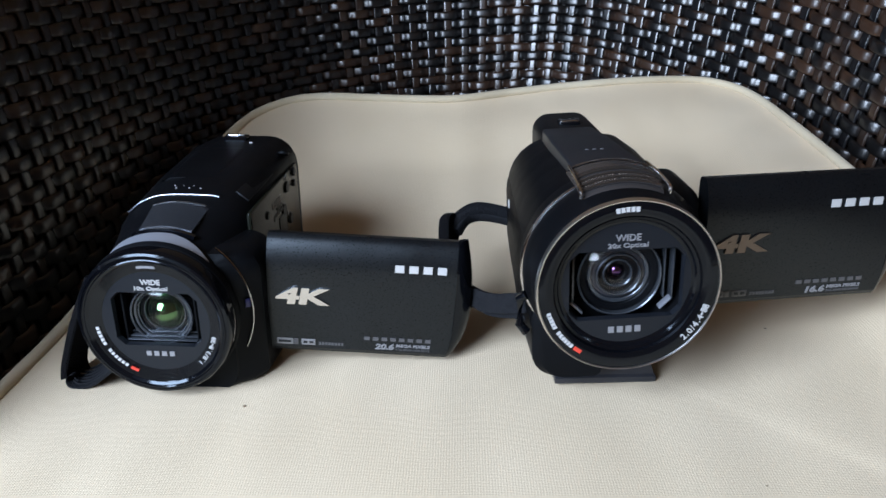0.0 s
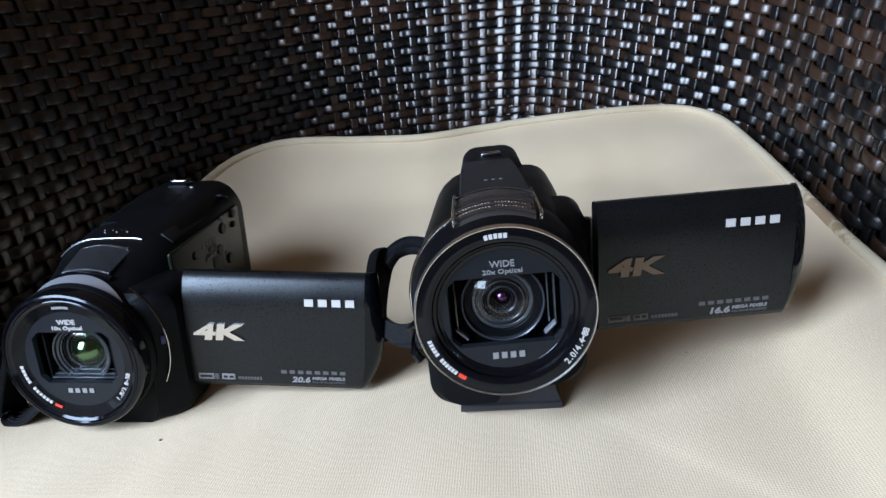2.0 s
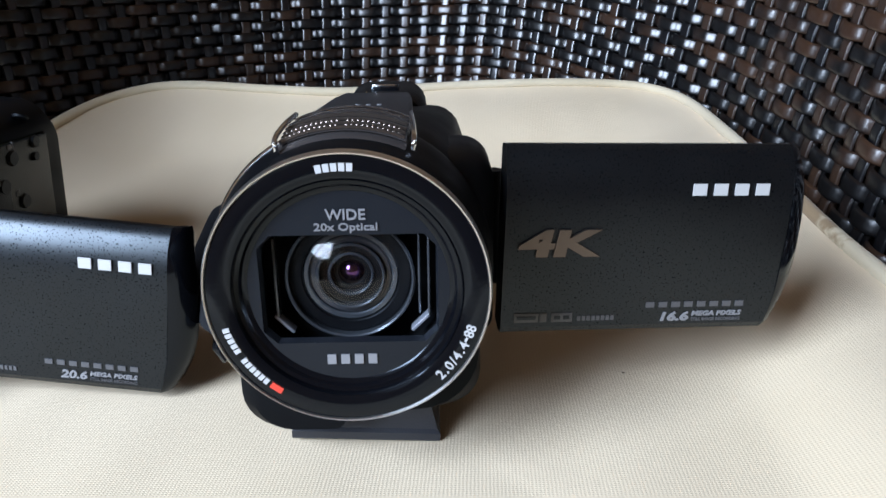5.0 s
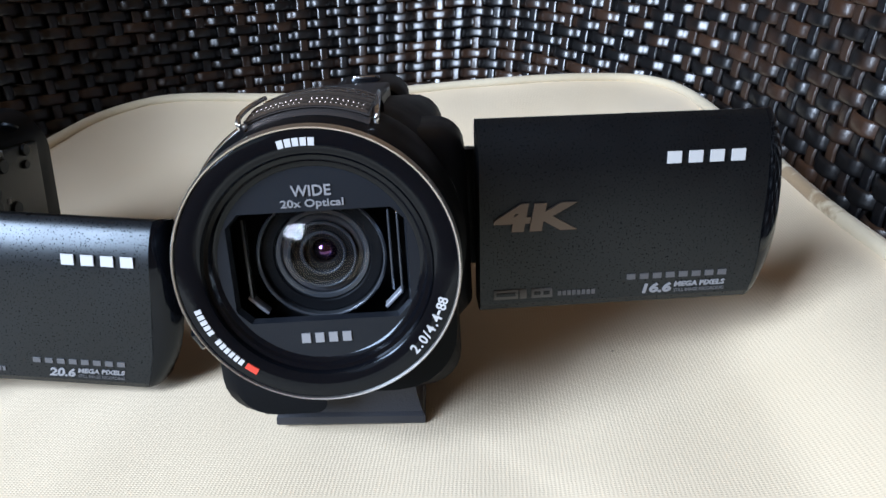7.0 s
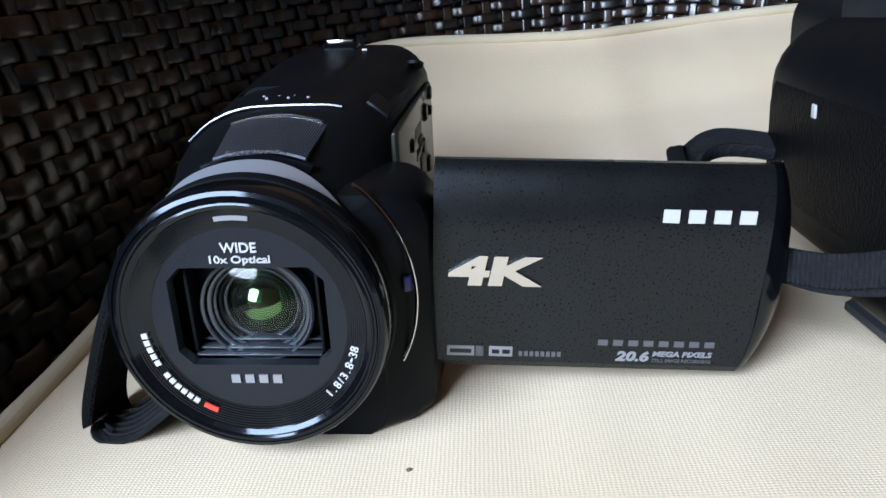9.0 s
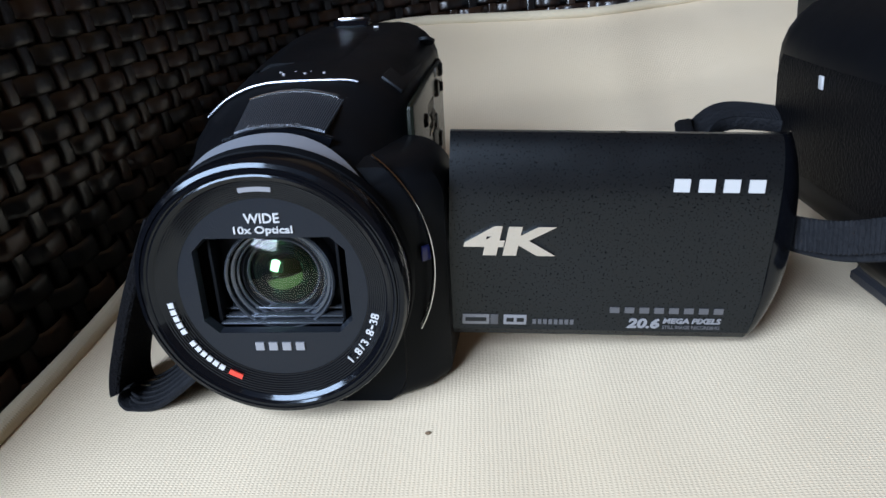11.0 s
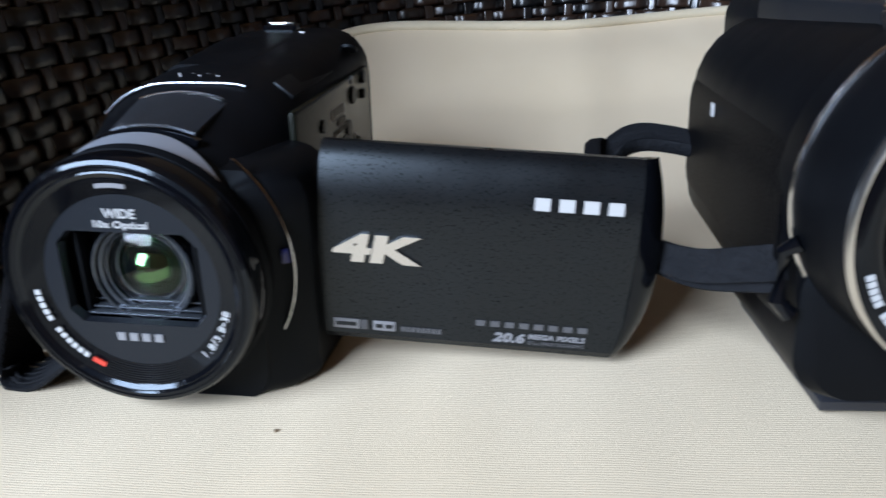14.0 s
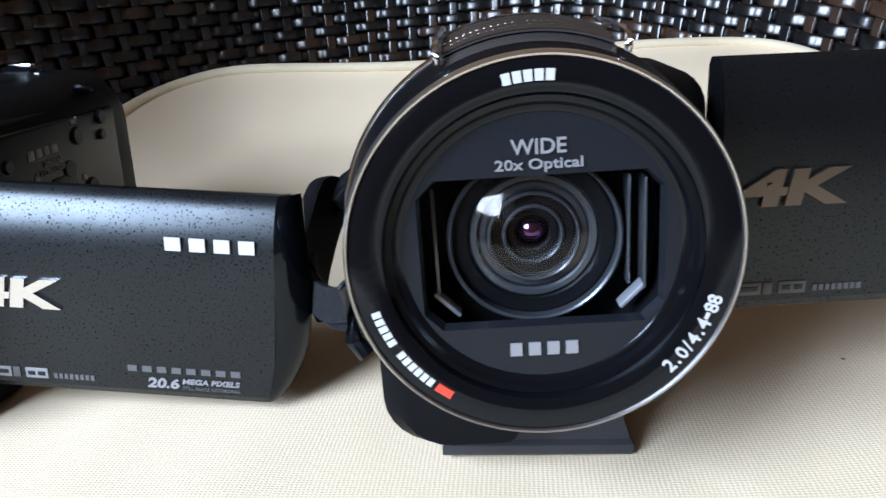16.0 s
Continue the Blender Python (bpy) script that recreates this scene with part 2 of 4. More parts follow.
def rrect(y, xl, xr, zb, zt, radii, seg=6):
    """Rounded rectangle across the body at depth y; radii: top left, top right, bottom right, bottom left."""
    tl, tr, br, bl = radii
    pts = []
    for cx, cz, r, a0 in ((xl + tl, zt - tl, tl, 180), (xr - tr, zt - tr, tr, 90), (xr - br, zb + br, br, 0), (xl + bl, zb + bl, bl, -90)):
        for i in range(seg + 1):
            a = radians(a0 - 90 * i / seg)
            pts.append((cx + r * math.cos(a), y, cz + r * math.sin(a)))
    return pts


def lathe(profile, seg=72, a0=0, a1=360, bm=None):
    """Turn (radius, y) points about the y axis; a0 to a1 in degrees, 0 to the right, 90 up."""
    full = abs(a1 - a0) >= 360
    n = seg if full else seg + 1
    secs = []
    for i in range(n):
        a = radians(a0 + (a1 - a0) * i / seg)
        secs.append([(r * math.cos(a), y, r * math.sin(a)) for r, y in profile])
    if full:
        secs.append(secs[0])
    bm = loft(secs, cap=False, closed=False, bm=bm)
    bmesh.ops.remove_doubles(bm, verts=bm.verts, dist=1e-7)
    return bm


def band(r0, r1, y0, y1, a0, a1, seg=40):
    """Closed piece of a ring."""
    secs = []
    for i in range(seg + 1):
        a = radians(a0 + (a1 - a0) * i / seg)
        c, s = math.cos(a), math.sin(a)
        secs.append([(r0 * c, y0, r0 * s), (r1 * c, y0, r1 * s), (r1 * c, y1, r1 * s), (r0 * c, y1, r0 * s)])
    return loft(secs)


def box(x0, x1, y0, y1, z0, z1, bevel=0.0, seg=2, bm=None):
    b = bmesh.new()
    bmesh.ops.create_cube(b, size=1)
    for v in b.verts:
        v.co = ((x0 + x1) / 2 + v.co.x * (x1 - x0), (y0 + y1) / 2 + v.co.y * (y1 - y0), (z0 + z1) / 2 + v.co.z * (z1 - z0))
    if bevel:
        bmesh.ops.bevel(b, geom=list(b.edges), offset=bevel, segments=seg, affect="EDGES", profile=0.5)
    if bm is None:
        return b
    me = bpy.data.meshes.new("tmp")
    b.to_mesh(me)
    b.free()
    bm.from_mesh(me)
    bpy.data.meshes.remove(me)
    return bm


def tube(points, radius, seg=10, closed=False):
    pts = [Vector(p) for p in points]
    n = len(pts)
    secs = []
    for i, p in enumerate(pts):
        d = (pts[(i + 1) % n] - pts[i - 1]) if closed else pts[min(i + 1, n - 1)] - pts[max(i - 1, 0)]
        d.normalize()
        u = d.cross(Vector((0, 0, 1)))
        u = u.normalized() if u.length > 1e-4 else Vector((1, 0, 0))
        w = u.cross(d)
        r = radius(i / n) if callable(radius) else radius
        secs.append([p + r * (math.cos(2 * math.pi * k / seg) * u + math.sin(2 * math.pi * k / seg) * w) for k in range(seg)])
    if closed:
        secs.append(secs[0])
    bm = loft(secs, cap=not closed)
    if closed:
        bmesh.ops.remove_doubles(bm, verts=bm.verts, dist=1e-7)
    return bm


def spline(points, per=8, closed=False):
    """Catmull-Rom curve through points."""
    P = [Vector(p) for p in points]
    n = len(P)
    out = []
    for i in range(n if closed else n - 1):
        a, b, c, d = ((P[(i + k) % n] for k in (-1, 0, 1, 2)) if closed else (P[max(i - 1, 0)], P[i], P[i + 1], P[min(i + 2, n - 1)]))
        for k in range(per):
            t = k / per
            out.append(0.5 * ((2 * b) + (c - a) * t + (2 * a - 5 * b + 4 * c - d) * t * t + (3 * b - a - 3 * c + d) * t ** 3))
    if not closed:
        out.append(P[-1])
    return out


def ribbon(points, side, width, thick):
    """Flat band along points; side(t): direction across it, width(t)."""
    pts = [Vector(p) for p in points]
    n = len(pts)
    secs = []
    for i, p in enumerate(pts):
        t = i / (n - 1)
        d = (pts[min(i + 1, n - 1)] - pts[max(i - 1, 0)]).normalized()
        s = Vector(side(t))
        s = (s - s.dot(d) * d).normalized()
        nrm = d.cross(s)
        w = width(t) / 2
        secs.append([p + s * w * q + nrm * thick / 2 * h for q, h in ((-1, -.6), (-.93, -1), (0, -1.15), (.93, -1), (1, -.6), (1, .6), (.93, 1), (0, 1.15), (-.93, 1), (-1, .6))])
    return loft(secs)


def lettering(text, height, depth=0.00025, bold=0.0, stretch=1.0, slant=0.0):
    """Mesh data of a line of text in the x-z plane, facing -y; returns bmesh and its width. The left end of the base line is at the origin."""
    cu = bpy.data.curves.new("text", "FONT")
    cu.body, cu.size, cu.extrude, cu.offset, cu.shear, cu.resolution_u = text, 1.0, 0.02, bold, slant, 3
    ob = bpy.data.objects.new("text", cu)
    scene.collection.objects.link(ob)
    dg = bpy.context.evaluated_depsgraph_get()
    me = bpy.data.meshes.new_from_object(ob.evaluated_get(dg))
    bpy.data.objects.remove(ob)
    bm = bmesh.new()
    bm.from_mesh(me)
    bpy.data.meshes.remove(me)
    xs = [v.co.x for v in bm.verts]
    zs = [v.co.y for v in bm.verts]
    k = height / (max(zs) - min(zs))
    x0, z0 = min(xs), min(zs)
    for v in bm.verts:
        v.co = ((v.co.x - x0) * k * stretch, -v.co.z / 0.02 * depth, (v.co.y - z0) * k)
    return bm, (max(xs) - x0) * k * stretch


def move(bm, x=0, y=0, z=0, rx=0, ry=0, rz=0):
    bmesh.ops.transform(bm, matrix=pose(x, y, z, rx, ry, rz), verts=bm.verts)
    return bm


def blocks(length, count, height, depth=0.0002):
    """A mark shown as plain blocks in a row, from the origin to the right."""
    bm = bmesh.new()
    step = length / count
    for k in range(count):
        box(step * (k + 0.18), step * (k + 0.82), -depth, depth, 0, height, 0.0, 1, bm)
    return bm, length


def arc_blocks(r, y, a0, a1, height):
    """A mark shown as one plain bar round a ring, between two angles in degrees."""
    return band(r - height / 2, r + height / 2, y - 0.0002, y + 0.0002, a0, a1, 16)


def arc_text(text, r, y, a0, a1, height, bold):
    """Letters set one by one round the lower part of a ring, feet outwards."""
    bm = bmesh.new()
    for i, ch in enumerate(text):
        a = a0 + (a1 - a0) * i / (len(text) - 1)
        b, w = lettering(ch, height if ch not in ".-" else height * 0.22, 0.0002, bold)
        move(b, -w / 2, 0, (-height / 2 if ch != "-" else -height * 0.1))
        move(b, r * math.cos(radians(a)), y, r * math.sin(radians(a)), 0, -(a + 90), 0)
        me = bpy.data.meshes.new("tmp")
        b.to_mesh(me)
        b.free()
        bm.from_mesh(me)
        bpy.data.meshes.remove(me)
    return bm


# ---- room ----
FLOOR_Z = -0.43


def structure(name, bm, mat, label):
    return tagged(part(name, bm, mat, None), label, "", "", "structure")


# unseen room, added to enclose the chair and throw back warm light
Y0, Y1, X0, X1, TOP = -0.42, 2.0, -2.0, 1.8, 1.8
structure("floor", box(X0, X1, Y0, Y1, FLOOR_Z - 0.1, FLOOR_Z), M_FLOOR, "unseen added brown floor under the chair, toned for warm bounce")
bm = bmesh.new()
box(X0 - 0.12, X1 + 0.12, Y0 - 0.12, Y1 + 0.12, TOP, TOP + 0.1, bm=bm)
structure("ceiling", bm, M_CEIL, "unseen added plain ceiling, toned for warm bounce")
structure("wall_north", box(X0 - 0.12, X1 + 0.12, Y1, Y1 + 0.12, FLOOR_Z, TOP), M_WALL, "unseen added plain wall, toned for warm bounce")
structure("wall_east", box(X1, X1 + 0.12, Y0, Y1, FLOOR_Z, TOP), M_WALL, "unseen added plain wall, toned for warm bounce")
structure("wall_west", box(X0 - 0.12, X0, Y0, Y1, FLOOR_Z, TOP), M_WALL, "unseen added plain wall, toned for warm bounce")
bm = bmesh.new()
for xa, xb, za, zb in ((X0 - 0.12, -1.06, FLOOR_Z, TOP), (-0.10, X1 + 0.12, FLOOR_Z, TOP), (-1.06, -0.10, FLOOR_Z, 0.12), (-1.06, -0.10, 0.90, TOP)):
    box(xa, xb, Y0 - 0.12, Y0, za, zb, bm=bm)
structure("wall_south", bm, M_WALL, "unseen added wall with a wide window opening, toned for warm bounce")

# ---- wicker armchair ----
chair = thing("wicker_armchair", pose(0, 0, 0), "dark brown woven rattan tub armchair with glossy strands", "armchair")
PLAN = [(-0.222, -0.06, 0), (-0.222, 0.10, 0), (-0.222, 0.30, 0), (-0.219, 0.44, 0), (-0.206, 0.54, 0), (-0.172, 0.63, 0), (-0.115, 0.70, 0), (-0.04, 0.738, 0),
        (0.03, 0.746, 0), (0.09, 0.735, 0), (0.147, 0.702, 0), (0.202, 0.645, 0), (0.238, 0.58, 0), (0.254, 0.505, 0), (0.262, 0.40, 0), (0.268, 0.20, 0), (0.270, -0.06, 0)]
fine_plan = spline(PLAN, 40)
cum = [0.0]
for p, q in zip(fine_plan, fine_plan[1:]):
    cum.append(cum[-1] + (q - p).length)
LENGTH = cum[-1]
STAKE = 0.0165
N_STAKES = int(LENGTH / STAKE)
ROW = 0.0082
Z0, N_ROWS = -0.075, 44
LEAN_OUT = 0.20


def on_plan(s):
    """Point and inward normal on the plan line of the chair's shell, s metres along it."""
    s = min(max(s, 0.0), LENGTH - 1e-6)
    i = int(np.searchsorted(cum, s, side="right")) - 1
    i = min(i, len(fine_plan) - 2)
    f = (s - cum[i]) / (cum[i + 1] - cum[i])
    p = fine_plan[i].lerp(fine_plan[i + 1], f)
    a, b = fine_plan[max(i - 3, 0)], fine_plan[min(i + 4, len(fine_plan) - 1)]
    d = (b - a).normalized()
    return p, Vector((d.y, -d.x, 0)), d


def row_drop(p):
    """How far a woven row has sunk at a place of the plan: the rows fall from the middle of the back towards the arms."""
    f = min(1.0, max(0.0, (p.x - 0.05) / 0.15))
    return 0.17 * max(0.0, 0.735 - p.y) * f * f * (3 - 2 * f) + 0.07 * max(0.0, 0.09 - p.x)


def shell(s, z, inward):
    p, n, d = on_plan(s)
    off = inward - (z - 0.08) * LEAN_OUT
    z = z - row_drop(p)
    return Vector((p.x, p.y, z)) + n * off


def arm_top(y):
    """Height of the shell's rim: level round the back, falling along the arms towards the front."""
    f = min(1.0, max(0.0, (0.31 - y) / 0.17))
    return Z0 + N_ROWS * ROW - 0.27 * f * f * (3 - 2 * f)


# flat strand with rounded edges
FACE = ((-0.50, 0.0), (-0.45, 0.62), (-0.34, 0.90), (-0.15, 0.99), (0.15, 0.99), (0.34, 0.90), (0.45, 0.62), (0.50, 0.0), (0.30, -0.35), (-0.30, -0.35))
STAKE_FACE = ((-0.50, -0.3), (-0.485, 0.75), (-0.46, 0.92), (-0.2, 1.0), (0.2, 1.0), (0.46, 0.92), (0.485, 0.75), (0.50, -0.3))
rng = random.Random(5)
for r in range(N_ROWS):
    z = Z0 + r * ROW
    secs = []
    jig = [rng.uniform(-0.0005, 0.0005) for _ in range(N_STAKES + 2)]
    lift = [rng.uniform(0.75, 1.2) for _ in range(N_STAKES + 2)]
    high = 0.0077 * rng.uniform(0.96, 1.03)
    for k in range(N_STAKES * 8 + 1):
        u = k / 8
        if arm_top(on_plan(u * STAKE)[0].y) < z:
            continue
        i = min(int(u), N_STAKES)
        f = u - i
        f = f * f * (3 - 2 * f)
        w = math.cos(math.pi * (u + r))
        w = math.copysign(abs(w) ** 0.38, w)
        amp = lift[i] * (1 - f) + lift[i + 1] * f
        zz = z + jig[i] * (1 - f) + jig[i + 1] * f
        sec = []
        for h, t in FACE:
            sec.append(shell(u * STAKE, zz + h * high, 0.0026 * w * amp + t * 0.0015))
        secs.append(sec)
    part("weaver", loft(secs), M_WEAVER, chair, angle=60)
for i in range(N_STAKES + 1):
    secs = []
    for k in range(N_ROWS * 2 + 1):
        z = Z0 + k * ROW / 2 - ROW / 2
        if z > arm_top(on_plan(i * STAKE)[0].y) + 0.002:
            continue
        w = -math.cos(math.pi * (i + (z - Z0) / ROW))
        sec = []
        for h, t in STAKE_FACE:
            sec.append(shell(i * STAKE + h * 0.0070, z, 0.0004 * w + t * 0.0011))
        secs.append(sec)
    part("stake", loft(secs), M_STAKE, chair, angle=60)
rim = [shell(LENGTH * k / 160, arm_top(on_plan(LENGTH * k / 160)[0].y), 0) for k in range(161)]
# unseen dark sheet, added behind the weave so no light leaks through its gaps
block_secs = []
for k in range(121):
    s = LENGTH * k / 120
    top = arm_top(on_plan(s)[0].y)
    block_secs.append([shell(s, Z0, -0.0085), shell(s, top, -0.0085), shell(s, top, -0.0125), shell(s, Z0, -0.0125)])
part("outer_shell", loft(block_secs), M_STAKE, chair, "unseen dark sheet added behind the weave to block light")
part("rim", tube(rim, 0.012, 12), M_STAKE, chair)
seat = [shell(LENGTH * k / 80, -0.09, -0.002) for k in range(81)]
bm = loft([[Vector((p.x, p.y, -0.115)) for p in seat], [Vector((p.x, p.y, -0.075)) for p in seat]])
part("seat_base", bm, M_STAKE, chair)
for x, y in ((-0.19, -0.03), (0.235, -0.03), (-0.15, 0.56), (0.19, 0.57)):
    part("leg", tube([(x, y, FLOOR_Z), (x, y, -0.2), (x, y, -0.112)], lambda t: 0.018 + 0.006 * t, 12), M_STAKE, chair)

# ---- seat cushion ----
EDGE = [(-0.178, 0.14, -0.012), (-0.179, 0.30, -0.012), (-0.170, 0.40, 0.006), (-0.165, 0.47, 0.017), (-0.153, 0.540, 0.032), (-0.133, 0.570, 0.040), (-0.102, 0.578, 0.0445),
        (-0.040, 0.565, 0.046), (0.003, 0.561, 0.047), (0.045, 0.578, 0.049), (0.09, 0.590, 0.052), (0.14, 0.600, 0.0545), (0.182, 0.604, 0.055),
        (0.207, 0.594, 0.054), (0.223, 0.565, 0.050), (0.228, 0.50, 0.043), (0.228, 0.42, 0.036), (0.229, 0.36, 0.029), (0.229, 0.28, 0.024),
        (0.220, 0.14, 0.015), (0.19, 0.11, 0.005), (0.02, 0.105, -0.004), (-0.15, 0.11, -0.012)]
edge = spline(EDGE, 12, closed=True)
CENTRE = Vector((0.02, 0.33, 0))


def seat_height(x, y):
    return -0.0098 + max(0.0, x + 0.10) * 0.033


def cushion_point(p, r):
    x, y = CENTRE.x + (p.x - CENTRE.x) * r, CENTRE.y + (p.y - CENTRE.y) * r
    low = seat_height(x, y)
    k = r ** 3.2
    z = low * (1 - k) + p.z * k
    z += (0.0015 + 0.0035 * min(1.0, max(0.0, (x + 0.1) / 0.12))) * math.sin(math.pi * min(1.0, max(0.0, (r - 0.72) / 0.28))) ** 1.5
    z += 0.0012 * noise.noise(Vector((x * 9, y * 9, 1.3))) * (1 - r) + 0.0009 * noise.noise(Vector((x * 45, y * 30, 4))) * r ** 6
    z += 0.0009 * noise.noise(Vector((x * 42, y * 7, 9.0))) * (1 - r ** 4)
    z += 0.0008 * max(0.0, noise.noise(Vector((x * 26 + y * 5, y * 4, 21.0)))) * min(1.0, max(0.0, (0.24 - y) / 0.06))
    return Vector((x, y, z))


cushion = thing("seat_cushion", pose(0, 0, 0), "cream canvas seat cushion with piped edge and faint stains", "cushion")
N_R = 46
secs = [[cushion_point(p, 0.02 + 0.98 * (j / N_R) ** 0.8) for p in edge] for j in range(N_R + 1)]
last = secs[-1]
secs.append([Vector((p.x, p.y, p.z - 0.012)) + (p - CENTRE).normalized() * 0.004 for p in last])
secs.append([Vector((p.x, p.y, -0.06)) + (p - CENTRE).normalized() * 0.006 for p in last])
secs.append([Vector((p.x * 0.98, p.y * 0.98 + 0.006, -0.076)) for p in last])
cover = part("cover", loft(secs), M_CANVAS, cushion, angle=60)
part("piping", tube([p + Vector((0, 0, 0.0008)) for p in edge], 0.0030, 10, closed=True), M_PIPING, cushion, "stained cream piping cord", 60)

# ---- camcorders ----
def mask_plate(r, hx0, hx1, hz0, hz1, y, deep):
    """Round plate with a rectangular window that has chamfered corners; the window's walls reach back."""
    c = 0.0030
    corners = [(hx1, hz0 + c), (hx1, hz1 - c), (hx1 - c, hz1), (hx0 + c, hz1), (hx0, hz1 - c), (hx0, hz0 + c), (hx0 + c, hz0), (hx1 - c, hz0)]
    inner = []
    for k in range(8):
        (ax, az), (bx, bz) = corners[k], corners[(k + 1) % 8]
        for j in range(16):
            inner.append((ax + (bx - ax) * j / 16, az + (bz - az) * j / 16))
    outer = []
    for x, z in inner:
        a = math.atan2(z, x)
        outer.append((r * math.cos(a), r * math.sin(a)))
    return loft([[(x, y, z) for x, z in outer], [(x, y, z) for x, z in inner], [(x * 0.975, y + deep, z * 0.97) for x, z in inner]], cap=False)


def lens(owner, rings, glass_r, glass_y, mat, cx, cz, bulge):
    """Stepped barrel rings with a coated element deep inside and a clear front element."""
    for r0, r1, y0, y1, m in rings:
        bm = lathe([(r1, y1), (r1, y0 + 0.0003), (r1 + 0.0003, y0), (r0 - 0.0004, y0), (r0, y0 + 0.0004), (r0, y1)], 64)
        part("lens_ring", move(bm, cx, 0, cz), m, owner)
    dome = [(glass_r * math.sin(radians(a)) / math.sin(radians(48)), glass_y - 0.75 * glass_r * (math.cos(radians(a)) - math.cos(radians(48))) / (1 - math.cos(radians(48)))) for a in range(0, 49, 6)]
    part("lens_element", move(lathe(dome, 48), cx, 0, cz), mat, owner, "coated glass lens element", 80)
    R0, Y0 = rings[0][1], rings[0][2] + 0.0024
    outer = [(R0 * k / 10, Y0 - bulge * (1 - (k / 10) ** 2)) for k in range(11)]
    ob = part("front_element", move(lathe(outer, 48), cx, 0, cz), M_CLEAR, owner, "clear glass front element", 80)
    ob.visible_shadow = False


def display(owner, m, megapixels, four_k, mark_x, badge):
    """Swung-out display: painted cover with a rolled top edge, a gloss end cap and printed marks."""
    w, h = 0.077, 0.0505
    base = new("display_panel")
    base.parent = owner
    base.matrix_local = m
    prof = [(0.0085, -h / 2 + 0.0012), (0.0035, -h / 2), (0.0008, -h / 2 + 0.0004), (0.0, -h / 2 + 0.002), (0.0, -h / 2 + 0.0045), (0.0, -h / 2 + 0.007), (0.0, -h / 2 + 0.0095), (0.0, -h / 2 + 0.0125), (0.0, -0.008), (0.0, -0.003), (0.0, 0.005), (0.0001, h / 2 - 0.0150)]
    for k in range(1, 9):
        a = radians(k * 9.5)
        prof.append((0.0001 + 0.0088 * (1 - math.cos(a)) * 0.78, h / 2 - 0.0150 + 0.0150 * math.sin(a) / math.sin(radians(76))))
    prof += [(0.0088, h / 2 - 0.0004), (0.0098, h / 2 - 0.002)]

    def right_end(z):
        t = z / (h / 2)
        return w / 2 + 0.0026 + 0.0030 * (1 - t * t) - (0.0038 * max(0.0, -t) ** 3)

    def cover_end(z):
        return w / 2 - 0.0010 - 0.0032 * max(0.0, -z / (h / 2)) ** 3

    secs = []
    for k in range(13):
        f = k / 12
        secs.append([(-w / 2 + (cover_end(z) + w / 2) * f, y, z) for y, z in prof])
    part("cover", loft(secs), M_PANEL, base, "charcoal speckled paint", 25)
    secs = []
    for k in range(7):
        a = radians(15 * k)
        push, back = math.sin(a), 0.0014 * math.sin(a) + 0.0052 * (1 - math.cos(a))
        secs.append([(cover_end(z) + (right_end(z) + 0.0003 - cover_end(z)) * push, min(0.0105, y + back), z * (1 - 0.02 * (1 - math.cos(a)))) for y, z in prof])
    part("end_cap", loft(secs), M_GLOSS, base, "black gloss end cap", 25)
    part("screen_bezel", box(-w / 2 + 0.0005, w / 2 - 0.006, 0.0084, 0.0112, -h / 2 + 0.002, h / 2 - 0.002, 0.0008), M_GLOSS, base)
    y = -0.00012
    bm, bw = blocks(0.0226, 4, 0.0031)
    part("maker_mark", move(bm, mark_x, y, 0.0129), M_WHITE, base, "white mark in four blocks")
    bm, tw = lettering("4K", 0.0074, 0.0005, 0.045, 1.0, 0.10)
    for v in bm.verts:
        v.co.x *= 0.0218 / tw
    part("lettering", move(bm, -0.0350, y - 0.0002, -0.0032), four_k, base, "raised metallic 4K letters")
    for k in range(8):
        bm, bw = blocks(0.0036, 1, 0.0015)
        part("model_mark", move(bm, 0.0003 + 0.00359 * k, y, -0.0182), M_DIMPRINT, base)
    bm, tw = lettering(megapixels, 0.0027, 0.0002, 0.035, 1.1, 0.18)
    for v in bm.verts:
        v.co.x *= 0.0079 / tw
    part("lettering", move(bm, 0.0054, y, -0.0223), M_GREYPRINT, base)
    bm, tw = lettering("MEGA PIXELS", 0.0014, 0.0002, 0.03, 1.0, 0.18)
    for v in bm.verts:
        v.co.x *= 0.0141 / tw
    part("lettering", move(bm, 0.0141, y, -0.0209), M_GREYPRINT, base)
    bm, tw = lettering("STILL IMAGE RECORDING", 0.0009, 0.0002, 0.01)
    for v in bm.verts:
        v.co.x *= 0.0139 / tw
    part("lettering", move(bm, 0.0141, y, -0.0224), M_DIMPRINT, base)
    part("format_badge", box(-0.0350, -0.0284, y - 0.0002, y + 0.0002, -0.0219, -0.0192, 0.00015), badge, base)
    part("format_badge", box(-0.0281, -0.0262, y - 0.0002, y + 0.0002, -0.0219, -0.0192, 0.00015), M_DIMPRINT, base)
    for xa, xb in ((-0.0343, -0.0291), (-0.0242, -0.0224), (-0.0217, -0.0199)):
        part("badge_bar", box(xa, xb, y - 0.0003, y, -0.0211, -0.0200, 0.0001), M_PANEL, base, "dark bar on a badge")
    part("wireless_badge", box(-0.0249, -0.0192, y - 0.0002, y + 0.0002, -0.0219, -0.0192, 0.00019, 3), badge, base)
    for k in range(8):
        bm, bw = blocks(0.0014, 1, 0.0013)
        part("model_number", move(bm, -0.0180 + 0.00131 * k, y, -0.0216), M_DIMPRINT, base)
    return base


